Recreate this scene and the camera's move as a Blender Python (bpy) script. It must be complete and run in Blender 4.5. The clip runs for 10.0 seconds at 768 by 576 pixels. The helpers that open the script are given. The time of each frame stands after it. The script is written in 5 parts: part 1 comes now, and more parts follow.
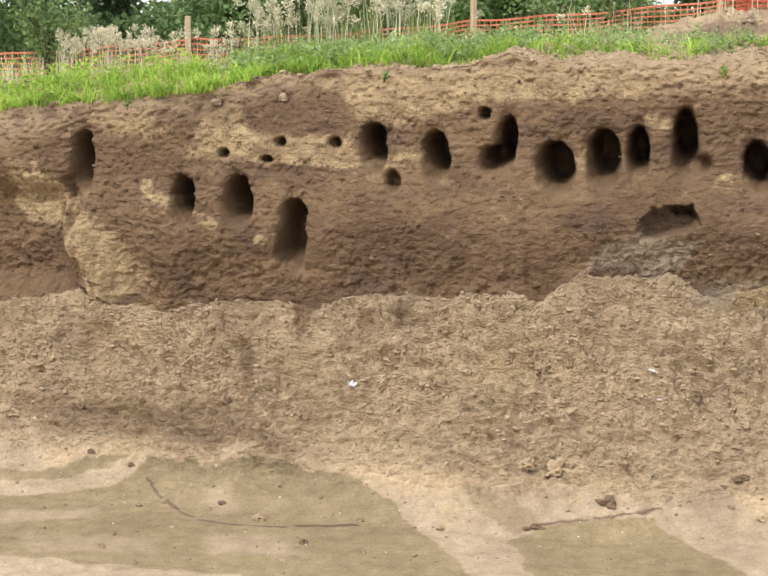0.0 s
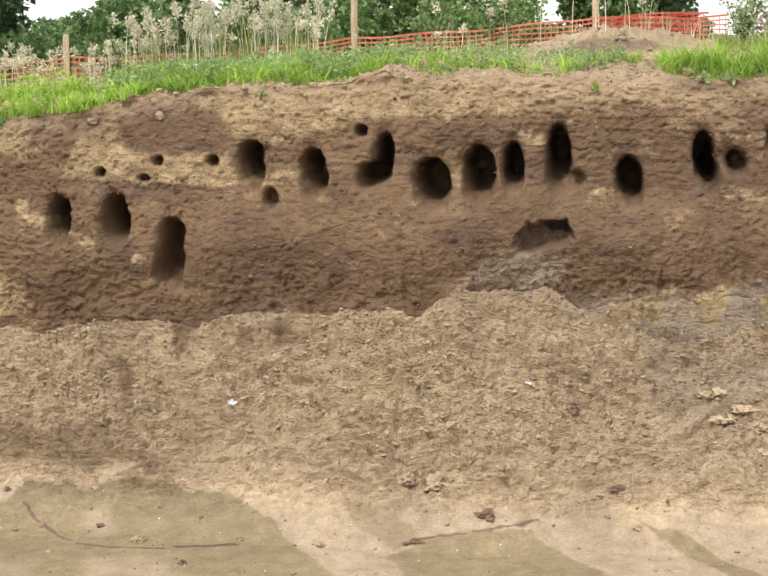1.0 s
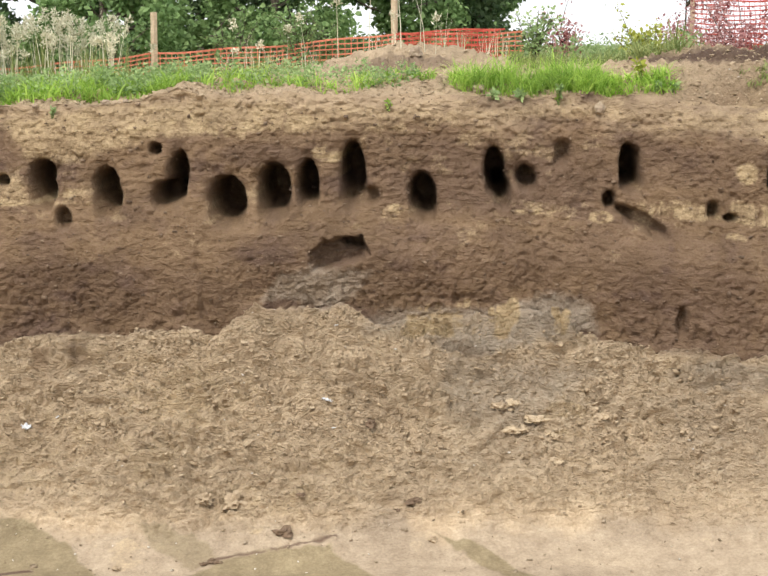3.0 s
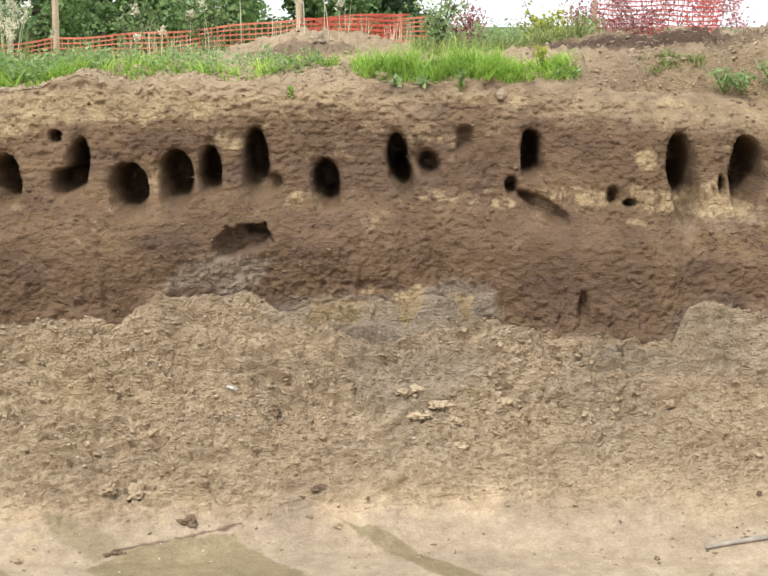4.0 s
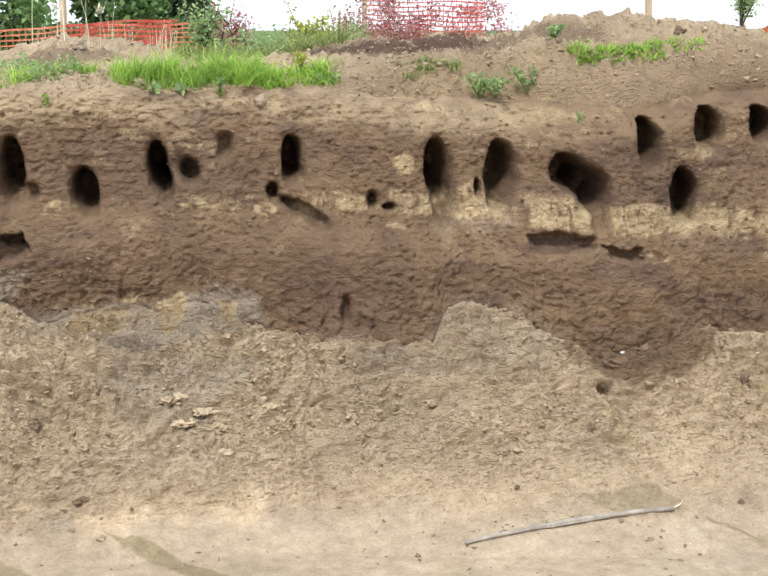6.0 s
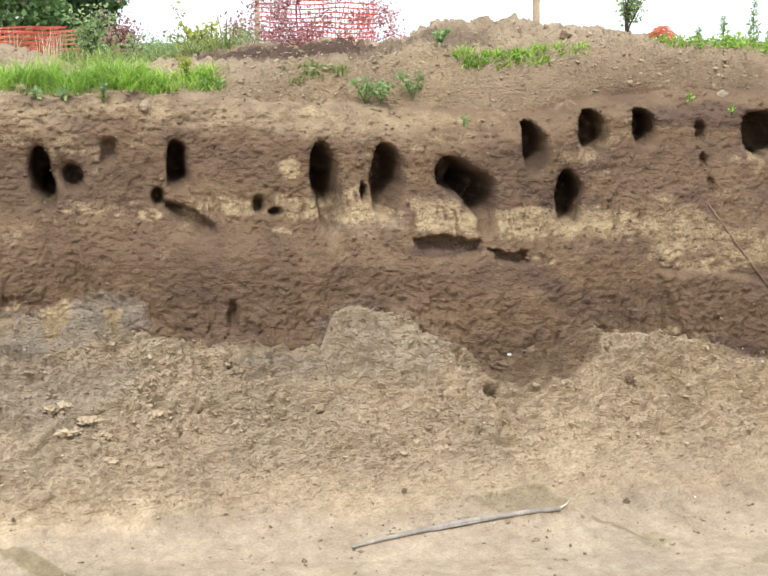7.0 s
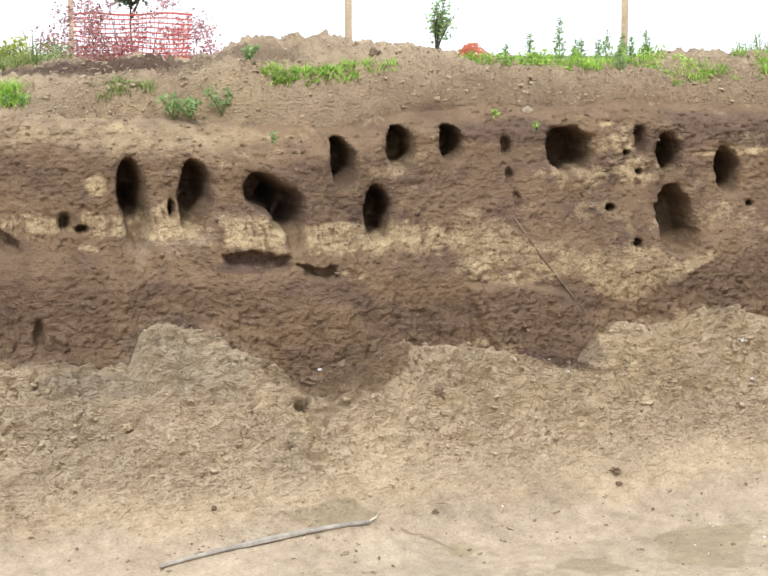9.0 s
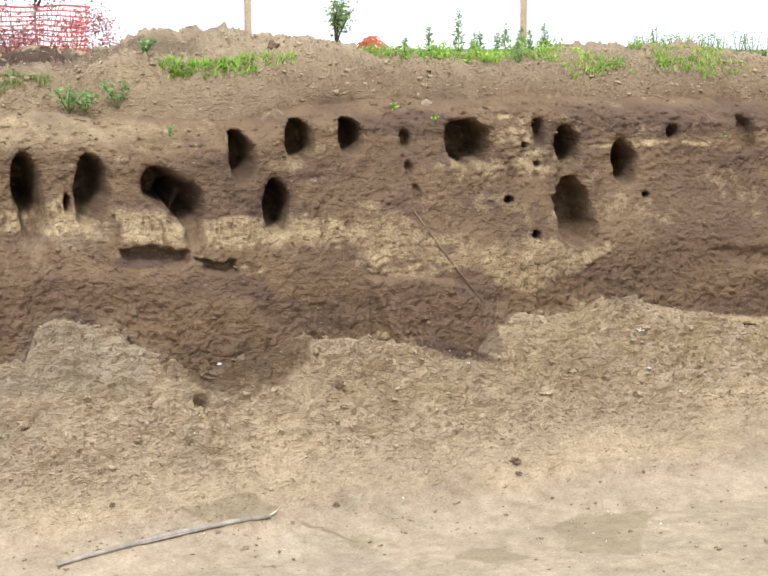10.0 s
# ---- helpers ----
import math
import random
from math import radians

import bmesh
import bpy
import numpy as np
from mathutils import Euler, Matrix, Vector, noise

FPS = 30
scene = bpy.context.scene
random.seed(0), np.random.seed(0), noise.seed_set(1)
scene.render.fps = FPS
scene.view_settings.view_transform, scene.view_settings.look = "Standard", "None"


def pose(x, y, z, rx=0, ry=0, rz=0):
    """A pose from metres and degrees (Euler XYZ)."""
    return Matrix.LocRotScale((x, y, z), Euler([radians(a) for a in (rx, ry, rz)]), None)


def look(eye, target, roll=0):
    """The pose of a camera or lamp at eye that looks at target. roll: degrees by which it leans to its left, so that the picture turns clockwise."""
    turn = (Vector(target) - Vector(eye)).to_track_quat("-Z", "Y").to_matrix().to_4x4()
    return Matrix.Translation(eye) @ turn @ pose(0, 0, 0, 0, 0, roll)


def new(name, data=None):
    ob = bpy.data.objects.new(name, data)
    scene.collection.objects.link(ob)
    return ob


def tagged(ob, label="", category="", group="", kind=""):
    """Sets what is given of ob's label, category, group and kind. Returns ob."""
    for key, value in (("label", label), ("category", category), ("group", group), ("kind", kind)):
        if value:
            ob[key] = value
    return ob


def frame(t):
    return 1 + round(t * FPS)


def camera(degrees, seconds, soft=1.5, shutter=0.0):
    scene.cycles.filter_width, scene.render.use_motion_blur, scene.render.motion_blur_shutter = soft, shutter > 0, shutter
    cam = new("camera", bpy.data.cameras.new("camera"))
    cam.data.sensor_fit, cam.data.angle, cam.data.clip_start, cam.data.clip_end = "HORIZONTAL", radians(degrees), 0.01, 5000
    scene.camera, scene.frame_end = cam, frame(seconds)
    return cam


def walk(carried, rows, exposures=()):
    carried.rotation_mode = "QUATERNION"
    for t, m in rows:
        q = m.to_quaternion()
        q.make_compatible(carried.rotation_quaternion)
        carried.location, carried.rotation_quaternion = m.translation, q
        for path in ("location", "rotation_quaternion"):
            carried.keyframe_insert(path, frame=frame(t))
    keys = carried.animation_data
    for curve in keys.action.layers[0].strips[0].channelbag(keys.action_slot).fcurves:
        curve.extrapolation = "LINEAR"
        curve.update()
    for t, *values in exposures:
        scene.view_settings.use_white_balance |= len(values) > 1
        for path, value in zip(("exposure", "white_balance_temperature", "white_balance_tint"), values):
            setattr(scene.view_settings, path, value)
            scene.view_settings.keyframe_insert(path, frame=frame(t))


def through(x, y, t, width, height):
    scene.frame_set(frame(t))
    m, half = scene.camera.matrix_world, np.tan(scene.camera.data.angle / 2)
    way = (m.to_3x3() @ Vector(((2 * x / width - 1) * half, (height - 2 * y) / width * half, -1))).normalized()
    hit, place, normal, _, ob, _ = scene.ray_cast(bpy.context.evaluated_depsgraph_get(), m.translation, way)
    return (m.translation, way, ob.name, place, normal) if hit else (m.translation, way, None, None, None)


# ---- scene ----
cam = camera(29.29, 10.0, soft=1.6)
# seconds, place in metres, turn in degrees; the pit floor lies at z = 0
ROWS = [
    (0.0, 0.000, 0.000, 4.000, 79.607, -0.036, -0.059),
    (0.5, 0.111, -0.008, 3.999, 79.888, -0.102, -2.484),
    (1.0, 0.194, -0.029, 4.007, 80.251, 0.122, -4.013),
    (1.5, 0.275, -0.060, 4.032, 80.523, 0.064, -5.981),
    (2.0, 0.339, -0.080, 4.026, 80.664, -0.068, -7.396),
    (2.5, 0.399, -0.075, 4.045, 80.452, -0.258, -8.660),
    (3.0, 0.469, -0.084, 4.078, 80.607, 0.009, -10.764),
    (3.2, 0.503, -0.091, 4.086, 80.466, -0.005, -11.413),
    (4.3, 0.609, -0.127, 4.135, 79.780, -0.045, -15.079),
    (4.5, 0.649, -0.138, 4.138, 79.740, -0.023, -15.759),
    (5.0, 0.753, -0.186, 4.136, 79.784, 0.089, -17.719),
    (5.5, 0.854, -0.235, 4.147, 79.844, 0.196, -19.437),
    (5.7, 0.872, -0.255, 4.162, 79.946, 0.098, -20.505),
    (6.8, 1.217, -0.357, 4.080, 80.333, 0.160, -23.824),
    (7.0, 1.205, -0.375, 4.079, 80.503, 0.123, -24.917),
    (7.5, 1.309, -0.435, 4.093, 80.650, 0.203, -26.479),
    (8.0, 1.382, -0.472, 4.087, 80.848, -0.105, -28.220),
    (8.5, 1.414, -0.504, 4.105, 81.027, -0.151, -29.429),
    (9.0, 1.478, -0.559, 4.114, 80.988, -0.081, -30.959),
    (9.5, 1.541, -0.599, 4.115, 80.763, -0.092, -32.745),
    (10.0, 1.584, -0.627, 4.110, 80.743, -0.114, -34.372),
]
walk(cam, [(t, pose(x, y, z, rx, ry, rz)) for t, x, y, z, rx, ry, rz in ROWS],
     exposures=((0.0, 0.46, 6650, 10), (3.0, 0.46, 6500, 9), (5.5, 0.52, 6120, 7), (8.0, 0.58, 6050, 7), (10.0, 0.57, 6050, 7)))

# ---------------------------------------------------------------- light
world = bpy.data.worlds.new("overcast_sky")
scene.world = world
world.use_nodes = True
wn, wl = world.node_tree.nodes, world.node_tree.links
wn.clear()
sky = wn.new("ShaderNodeTexSky")
sky.sky_type = "NISHITA"
sky.sun_disc = False
sky.sun_elevation, sky.sun_rotation = radians(52), radians(215)
sky.air_density, sky.dust_density = 1.0, 3.0
hsv = wn.new("ShaderNodeHueSaturation")
hsv.inputs["Saturation"].default_value = 0.2
bg = wn.new("ShaderNodeBackground")
bg.inputs["Strength"].default_value = 0.15
wo = wn.new("ShaderNodeOutputWorld")
cloud = wn.new("ShaderNodeMix")
cloud.data_type = "RGBA"
cloud.inputs[0].default_value = 0.8
cloud.inputs[7].default_value = (7.2, 7.35, 7.6, 1)
wl.new(sky.outputs[0], hsv.inputs["Color"])
wl.new(hsv.outputs[0], cloud.inputs[6])
wl.new(cloud.outputs[2], bg.inputs["Color"])
wl.new(bg.outputs[0], wo.inputs["Surface"])
sun = new("sun", bpy.data.lights.new("sun", "SUN"))
sun.data.energy, sun.data.angle, sun.data.color = 2.0, radians(13), (1.0, 0.95, 0.88)
sun.matrix_world = look((0, 0, 0), (0.45, 0.62, -1.0))

# ---------------------------------------------------------------- numeric noise
def lattice(ix, iy, seed):
    n = (ix.astype(np.int64) * 374761393 + iy.astype(np.int64) * 668265263 + seed * 1442695041) & 0xFFFFFFFF
    n = ((n ^ (n >> 13)) * 1274126177) & 0xFFFFFFFF
    n = ((n ^ (n >> 16)) * 2246822519) & 0xFFFFFFFF
    return ((n ^ (n >> 15)) & 0xFFFFFF) / float(0xFFFFFF)


def vnoise(x, y, seed=0):
    """Smooth value noise in -1 .. 1."""
    ix, iy = np.floor(x), np.floor(y)
    fx, fy = x - ix, y - iy
    fx, fy = fx * fx * fx * (fx * (fx * 6 - 15) + 10), fy * fy * fy * (fy * (fy * 6 - 15) + 10)
    a, b = lattice(ix, iy, seed), lattice(ix + 1, iy, seed)
    c, d = lattice(ix, iy + 1, seed), lattice(ix + 1, iy + 1, seed)
    return 2 * ((a * (1 - fx) + b * fx) * (1 - fy) + (c * (1 - fx) + d * fx) * fy) - 1


def fbm(x, y, seed=0, octaves=4, gain=0.5):
    out, amp, tot = 0, 1.0, 0.0
    for k in range(octaves):
        c, s = math.cos(0.7 * k), math.sin(0.7 * k)
        out = out + amp * vnoise((c * x - s * y) * 2 ** k, (s * x + c * y) * 2 ** k, seed + 17 * k)
        tot, amp = tot + amp, amp * gain
    return out / tot


def smooth(lo, hi, v):
    k = np.clip((v - lo) / (hi - lo), 0, 1)
    return k * k * (3 - 2 * k)


def bend(v, xs, ys):
    """A rounded polyline: the mean of three shifted readings."""
    return (np.interp(v - 0.12, xs, ys) + np.interp(v, xs, ys) + np.interp(v + 0.12, xs, ys)) / 3


# ---------------------------------------------------------------- the plan of the bank
# s runs along the cut face, p from it towards the viewer, z up
E_S = np.array([0.97200, -0.23500]) / math.hypot(0.972, 0.235)
E_P = np.array([E_S[1], -E_S[0]])
ORIGIN = np.array([0.0, 13.4])


def place(s, p):
    return ORIGIN[0] + s * E_S[0] + p * E_P[0], ORIGIN[1] + s * E_S[1] + p * E_P[1]


def plan(x, y):
    dx, dy = x - ORIGIN[0], y - ORIGIN[1]
    return dx * E_S[0] + dy * E_S[1], dx * E_P[0] + dy * E_P[1]


def offset(s):
    return bend(s, [-6, -1, 0.5, 2.2, 3.3, 5, 6.2, 8, 9.5, 11.5, 16], [-.05, -.05, 0, 0, -.25, -.33, 0, .25, .12, .04, 0])


def lean(z):
    """How far the slope stands forward at height z."""
    return np.interp(z, [0, .12, .3, .5, .9, 1.4, 1.6, 2.9, 3.65], [2.1, 1.65, 1.4, 1.08, .76, .55, .42, 0, -.2])


def edge_z(s):
    return bend(s, [-6, -3.9, -2.6, -1.5, -.8, .5, 1.1, 3.4, 5.5, 6.4, 8.5, 10, 12, 16],
                [2.9, 3.1, 3.25, 3.40, 3.5, 3.58, 3.65, 3.6, 3.62, 3.54, 3.46, 3.62, 3.64, 3.5]) \
        + .045 * fbm(s * 1.9, 0 * s, 70, 3) + .028 * vnoise(s * 9, 0 * s + .5, 71)


def heap_z(s):
    """Where the heap of fallen earth meets the face."""
    a = np.interp(s, [-6, -3.6, -2.9, -2.0, -1.1, -.5, 0, .55, 1.07, 1.5, 1.9, 2.66, 2.95, 3.15, 4.15, 4.4],
                  [1.3, 1.33, 1.48, 1.31, 1.43, 1.42, 1.6, 1.55, 1.64, 1.57, 1.82, 1.84, 1.64, 1.67, 1.72, 1.75])
    b = np.interp(s, [4.4, 4.85, 5.4, 6.35, 6.45, 6.62, 7.1, 7.5, 7.68, 8.4, 8.72, 9.5, 10.6, 10.75, 11.1, 11.7, 11.95, 12.35, 13, 13.5, 16],
                  [1.75, 1.52, 1.42, 1.42, 1.72, 1.82, 1.66, 1.46, 1.3, 1.32, 1.5, 1.44, 1.18, 1.4, 1.55, 1.47, 1.64, 1.64, 1.46, 1.3, 1.25])
    return np.where(s < 4.4, a, b) + .045 * fbm(s * 4.5, 0 * s, 72, 3) + .02 * vnoise(s * 21, 0 * s, 73)


def top_z(s, p):
    """The ground behind the edge; p is negative there."""
    back = -p - 0.15 + offset(s)
    level = np.interp(s, [-6, -3, 0, 2, 4, 6, 7.5, 10, 14], [3.2, 3.38, 3.62, 3.72, 3.75, 3.88, 3.98, 4.02, 3.95])
    z = edge_z(s) + (level - edge_z(s)) * smooth(-0.1, 1.0, back)
    def heap(cs, cp, rs, rp, h):
        return h * np.exp(-((s - cs) / rs) ** 2 - ((p - cp) / rp) ** 2)
    z = z + heap(3.0, -2.6, 0.95, .8, .28) + heap(3.9, -2.8, .7, .6, .12)
    z = z + heap(8.0, -1.75, .5, .55, .20) + heap(8.75, -1.8, .55, .6, .20) + heap(9.6, -1.9, .8, .6, .14) + heap(6.3, -1.9, 1.0, .7, .12)
    z = z + heap(12.9, -1.9, .7, .6, .14) + heap(14.0, -1.8, .9, .7, .16) + heap(14.3, -1.2, .3, .3, .10)
    return z - 0.6 * smooth(4.8, 9.0, back)


def blob(s, z, cs, cz, rs, rz, turn=0.0, soft=0.3, rough=0.25, seed=0):
    c, k = math.cos(radians(turn)), math.sin(radians(turn))
    u, v = ((s - cs) * c + (z - cz) * k) / rs, (-(s - cs) * k + (z - cz) * c) / rz
    r = np.sqrt(u * u + v * v) + rough * fbm(s * 3.1, z * 3.1, 900 + seed, 3)
    return smooth(1 + soft, 1 - soft, r)


def area(s, v, corners, soft=0.04, wobble=0.06, seed=0):
    """1 inside a ragged polygon, 0 outside."""
    a = s + wobble * fbm(s * 3.3, v * 3.3, 300 + seed, 4, .6)
    b = v + wobble * fbm(s * 3.3, v * 3.3, 340 + seed, 4, .6)
    inside, near = np.zeros(s.shape, bool), np.full(s.shape, 9.0)
    for (x0, y0), (x1, y1) in zip(corners, corners[1:] + corners[:1]):
        k = np.clip(((a - x0) * (x1 - x0) + (b - y0) * (y1 - y0)) / ((x1 - x0) ** 2 + (y1 - y0) ** 2), 0, 1)
        near = np.minimum(near, np.hypot(a - x0 - k * (x1 - x0), b - y0 - k * (y1 - y0)))
        if y0 != y1:
            inside ^= ((y0 > b) != (y1 > b)) & (a < (x1 - x0) * (b - y0) / (y1 - y0) + x0)
    return smooth(-soft, soft, np.where(inside, near, -near))


HOLES = []


def hole(s, z, w, h, depth=0.55, turn=0.0, square=2.0):
    HOLES.append((s, z, w / 2, h / 2, depth, turn, square))

# burrows and the larger hollows dug round them
hole(-2.97, 2.70, .26, .50, 0.68, 8)
hole(-3.03, 2.28, .19, .60, 0.17, 12)
hole(-1.92, 2.35, .25, .36, 0.9, 10)
hole(-1.37, 2.35, .27, .40, 0.9, 10)
hole(-.82, 2.06, .26, .54, 0.75, -4, 3.5)
hole(-1.55, 2.76, .11, .08, 0.3)
hole(-1.00, 2.87, .10, .08, 0.3)
hole(-1.12, 2.71, .11, .06, 0.3)
hole(-.47, 2.88, .11, .09, 0.3)
hole(-3.86, 2.52, .05, .08, 0.2)
hole(-.10, 2.88, .24, .40, 0.9, 16)
hole(.49, 2.81, .24, .42, 0.9, 16)
hole(.12, 2.55, .12, .17, 0.2, 12)
hole(.92, 3.16, .11, .10, 0.3)
hole(1.13, 2.94, .18, .42, 0.9, -4)
hole(1.00, 2.77, .21, .22, 0.9)
hole(1.58, 2.73, .31, .42, 1.05, 16)
hole(2.00, 2.83, .28, .42, 1.05, 5)
hole(2.30, 2.89, .20, .38, 1.05, 0)
hole(2.69, 2.97, .23, .50, 1.05, 3)
hole(2.86, 2.75, .17, .13, 0.16)
hole(3.32, 2.75, .24, .38, 0.98, 8)
hole(3.97, 2.97, .18, .38, 0.98, 4)
hole(4.03, 2.80, .16, .28, 0.83, 12)
hole(4.26, 2.91, .17, .22, 0.38, 24)
hole(4.17, 2.93, .22, .22, 0.07, 20)
hole(4.57, 3.13, .15, .20, 0.16)
hole(5.19, 3.01, .19, .38, 1.05, 0, 2.6)
hole(5.00, 2.71, .10, .13, 0.35)
hole(5.27, 2.53, .42, .14, 0.2, -28)
hole(5.10, 2.62, .20, .08, 0.12, -20)
hole(5.89, 2.64, .10, .15, 0.25, 0, 3)
hole(6.03, 2.58, .12, .07, 0.3)
hole(6.49, 2.93, .24, .50, 0.98, 3)
hole(6.52, 2.68, .20, .44, 0.4, 0)
hole(7.04, 2.90, .29, .54, 0.98, -6)
hole(6.82, 2.75, .06, .16, 0.3)
hole(7.68, 2.88, .40, .28, 0.9, -28, 2.5)
hole(7.86, 2.74, .28, .36, 0.85, 10)
hole(7.93, 2.56, .15, .34, 0.22, -14)
hole(8.43, 3.14, .25, .40, 1.0, -4)
hole(9.0, 3.26, .28, .35, 0.9, -4)
hole(9.53, 3.30, .25, .33, 0.9, 0)
hole(8.71, 2.66, .25, .45, 0.95, -4)
hole(10.10, 3.24, .10, .18, 0.2)
hole(10.10, 2.97, .07, .14, 0.1, 8)
hole(10.16, 2.74, .08, .16, 0.08, 8)
hole(10.77, 3.21, .45, .40, 1.0, 0, 2.4)
hole(11.56, 3.29, .12, .24, 0.25, 0, 3)
hole(11.86, 3.16, .25, .37, 0.8)
hole(12.50, 2.98, .27, .42, 0.8, 6)
hole(11.87, 2.50, .42, .60, 0.75, 4, 2.3)
hole(11.51, 2.97, .06, .05, 0.2)
hole(11.38, 3.16, .06, .05, 0.2)
hole(11.15, 2.63, .10, .07, 0.25)
hole(11.39, 2.29, .09, .08, 0.25)
hole(12.71, 2.63, .08, .06, 0.25)
hole(13.10, 3.26, .14, .14, 0.25)
hole(14.02, 3.24, .22, .34, 0.22, 0, 2.5)
hole(5.62, 1.68, .08, .22, 0.06)


# ---------------------------------------------------------------- materials
def material(name, rough=0.9):
    m = bpy.data.materials.new(name)
    m.use_nodes = True
    b = m.node_tree.nodes["Principled BSDF"]
    b.inputs["Roughness"].default_value = rough
    b.inputs["Specular IOR Level"].default_value = 0.2
    return m, m.node_tree.nodes, m.node_tree.links, b


def noise_node(n, l, scale, detail=6.0, vec=None, rough=0.6):
    t = n.new("ShaderNodeTexNoise")
    t.inputs["Scale"].default_value, t.inputs["Detail"].default_value, t.inputs["Roughness"].default_value = scale, detail, rough
    if vec:
        l.new(vec, t.inputs["Vector"])
    return t.outputs["Fac"]


def ramp(n, l, src, lo, hi, a=0.0, b=1.0):
    r = n.new("ShaderNodeMapRange")
    r.inputs["From Min"].default_value, r.inputs["From Max"].default_value = lo, hi
    r.inputs["To Min"].default_value, r.inputs["To Max"].default_value = a, b
    l.new(src, r.inputs["Value"])
    return r.outputs["Result"]


def mix(n, l, fac, a, b, kind="MIX"):
    m = n.new("ShaderNodeMix")
    m.data_type, m.blend_type = "RGBA", kind
    for k, v in ((0, fac), (6, a), (7, b)):
        if isinstance(v, (int, float)):
            m.inputs[k].default_value = v
        elif isinstance(v, tuple):
            m.inputs[k].default_value = (*v, 1)
        else:
            l.new(v, m.inputs[k])
    return m.outputs[2]


def math_node(n, l, op, a, b):
    m = n.new("ShaderNodeMath")
    m.operation = op
    for k, v in ((0, a), (1, b)):
        if isinstance(v, (int, float)):
            m.inputs[k].default_value = v
        else:
            l.new(v, m.inputs[k])
    return m.outputs[0]


def bump(n, l, bsdf, height, strength=0.4, distance=0.01):
    b = n.new("ShaderNodeBump")
    b.inputs["Strength"].default_value, b.inputs["Distance"].default_value = strength, distance
    l.new(height, b.inputs["Height"])
    l.new(b.outputs[0], bsdf.inputs["Normal"])


TAN, BROWN, DARK = (.525, .405, .275), (.232, .155, .094), (.140, .091, .067)
PALE, GREY, SILT, OLIVE = (.43, .325, .195), (.35, .292, .228), (.385, .305, .220), (.262, .208, .127)


def earth_material():
    m, n, l, b = material("earth", 0.95)
    co = n.new("ShaderNodeTexCoord").outputs["Object"]
    def attr(name):
        a = n.new("ShaderNodeAttribute")
        a.attribute_name = name
        return a.outputs["Fac"]
    fine, mid = noise_node(n, l, 42, 8, co, 0.7), noise_node(n, l, 7, 6, co)
    broad = noise_node(n, l, 1.3, 5, co)
    def ragged(name, amount=0.55):
        """The mask with an edge that crumbles along the grain."""
        a = math_node(n, l, "ADD", attr(name), math_node(n, l, "MULTIPLY", math_node(n, l, "SUBTRACT", mid, 0.5), amount))
        a = math_node(n, l, "ADD", a, math_node(n, l, "MULTIPLY", math_node(n, l, "SUBTRACT", fine, 0.5), amount))
        return math_node(n, l, "MULTIPLY", ramp(n, l, a, 0.12, 0.75), ramp(n, l, attr(name), 0.0, 0.12))
    col = mix(n, l, ragged("face"), TAN, BROWN)
    col = mix(n, l, ragged("silt", 0.3), col, SILT)
    col = mix(n, l, ragged("dark"), col, DARK)
    col = mix(n, l, ragged("grey", 0.5), col, GREY)
    col = mix(n, l, ragged("pale", 0.8), col, PALE)
    col = mix(n, l, ragged("olive", 0.3), col, OLIVE)
    col = mix(n, l, ragged("turf", 0.3), col, (.15, .20, .075))
    col = mix(n, l, 1.0, col, mix(n, l, ramp(n, l, broad, .3, .7), (.84, .83, .82), (1.12, 1.12, 1.1)), "MULTIPLY")
    col = mix(n, l, 1.0, col, mix(n, l, ramp(n, l, mid, .3, .7), (.80, .78, .76), (1.16, 1.17, 1.18)), "MULTIPLY")
    col = mix(n, l, 1.0, col, mix(n, l, ramp(n, l, fine, .3, .72), (.75, .73, .71), (1.18, 1.19, 1.20)), "MULTIPLY")
    l.new(col, b.inputs["Base Color"])
    l.new(ramp(n, l, attr("olive"), 0, 1, 0.95, 0.6), b.inputs["Roughness"])
    def cells(scale, amount):
        v = n.new("ShaderNodeTexVoronoi")
        v.inputs["Scale"].default_value = scale
        d = n.new("ShaderNodeVectorMath")
        d.operation = "ADD"
        nz = n.new("ShaderNodeTexNoise")
        nz.inputs["Scale"].default_value = scale * .8
        l.new(co, nz.inputs["Vector"])
        sc = n.new("ShaderNodeVectorMath")
        sc.operation = "SCALE"
        sc.inputs["Scale"].default_value = 1.1 / scale
        l.new(nz.outputs["Color"], sc.inputs[0])
        l.new(co, d.inputs[0])
        l.new(sc.outputs[0], d.inputs[1])
        l.new(d.outputs[0], v.inputs["Vector"])
        return math_node(n, l, "MULTIPLY", v.outputs["Distance"], -amount)
    flat = n.new("ShaderNodeMapping")
    flat.inputs["Scale"].default_value = (1, 1, 2.3)
    l.new(co, flat.inputs["Vector"])
    clods = ramp(n, l, noise_node(n, l, 13, 5, flat.outputs[0], 0.62), .36, .62)
    shards = ramp(n, l, noise_node(n, l, 30, 4, flat.outputs[0], 0.6), .38, .62)
    rough = math_node(n, l, "ADD", math_node(n, l, "MULTIPLY", clods, 0.9), math_node(n, l, "MULTIPLY", shards, 0.5))
    rough = math_node(n, l, "ADD", rough, math_node(n, l, "MULTIPLY", fine, 0.35))
    rough = math_node(n, l, "ADD", rough, cells(40, 0.3))
    rough = math_node(n, l, "MULTIPLY", rough, attr("grit"))
    bump(n, l, b, rough, 1.0, 0.021)
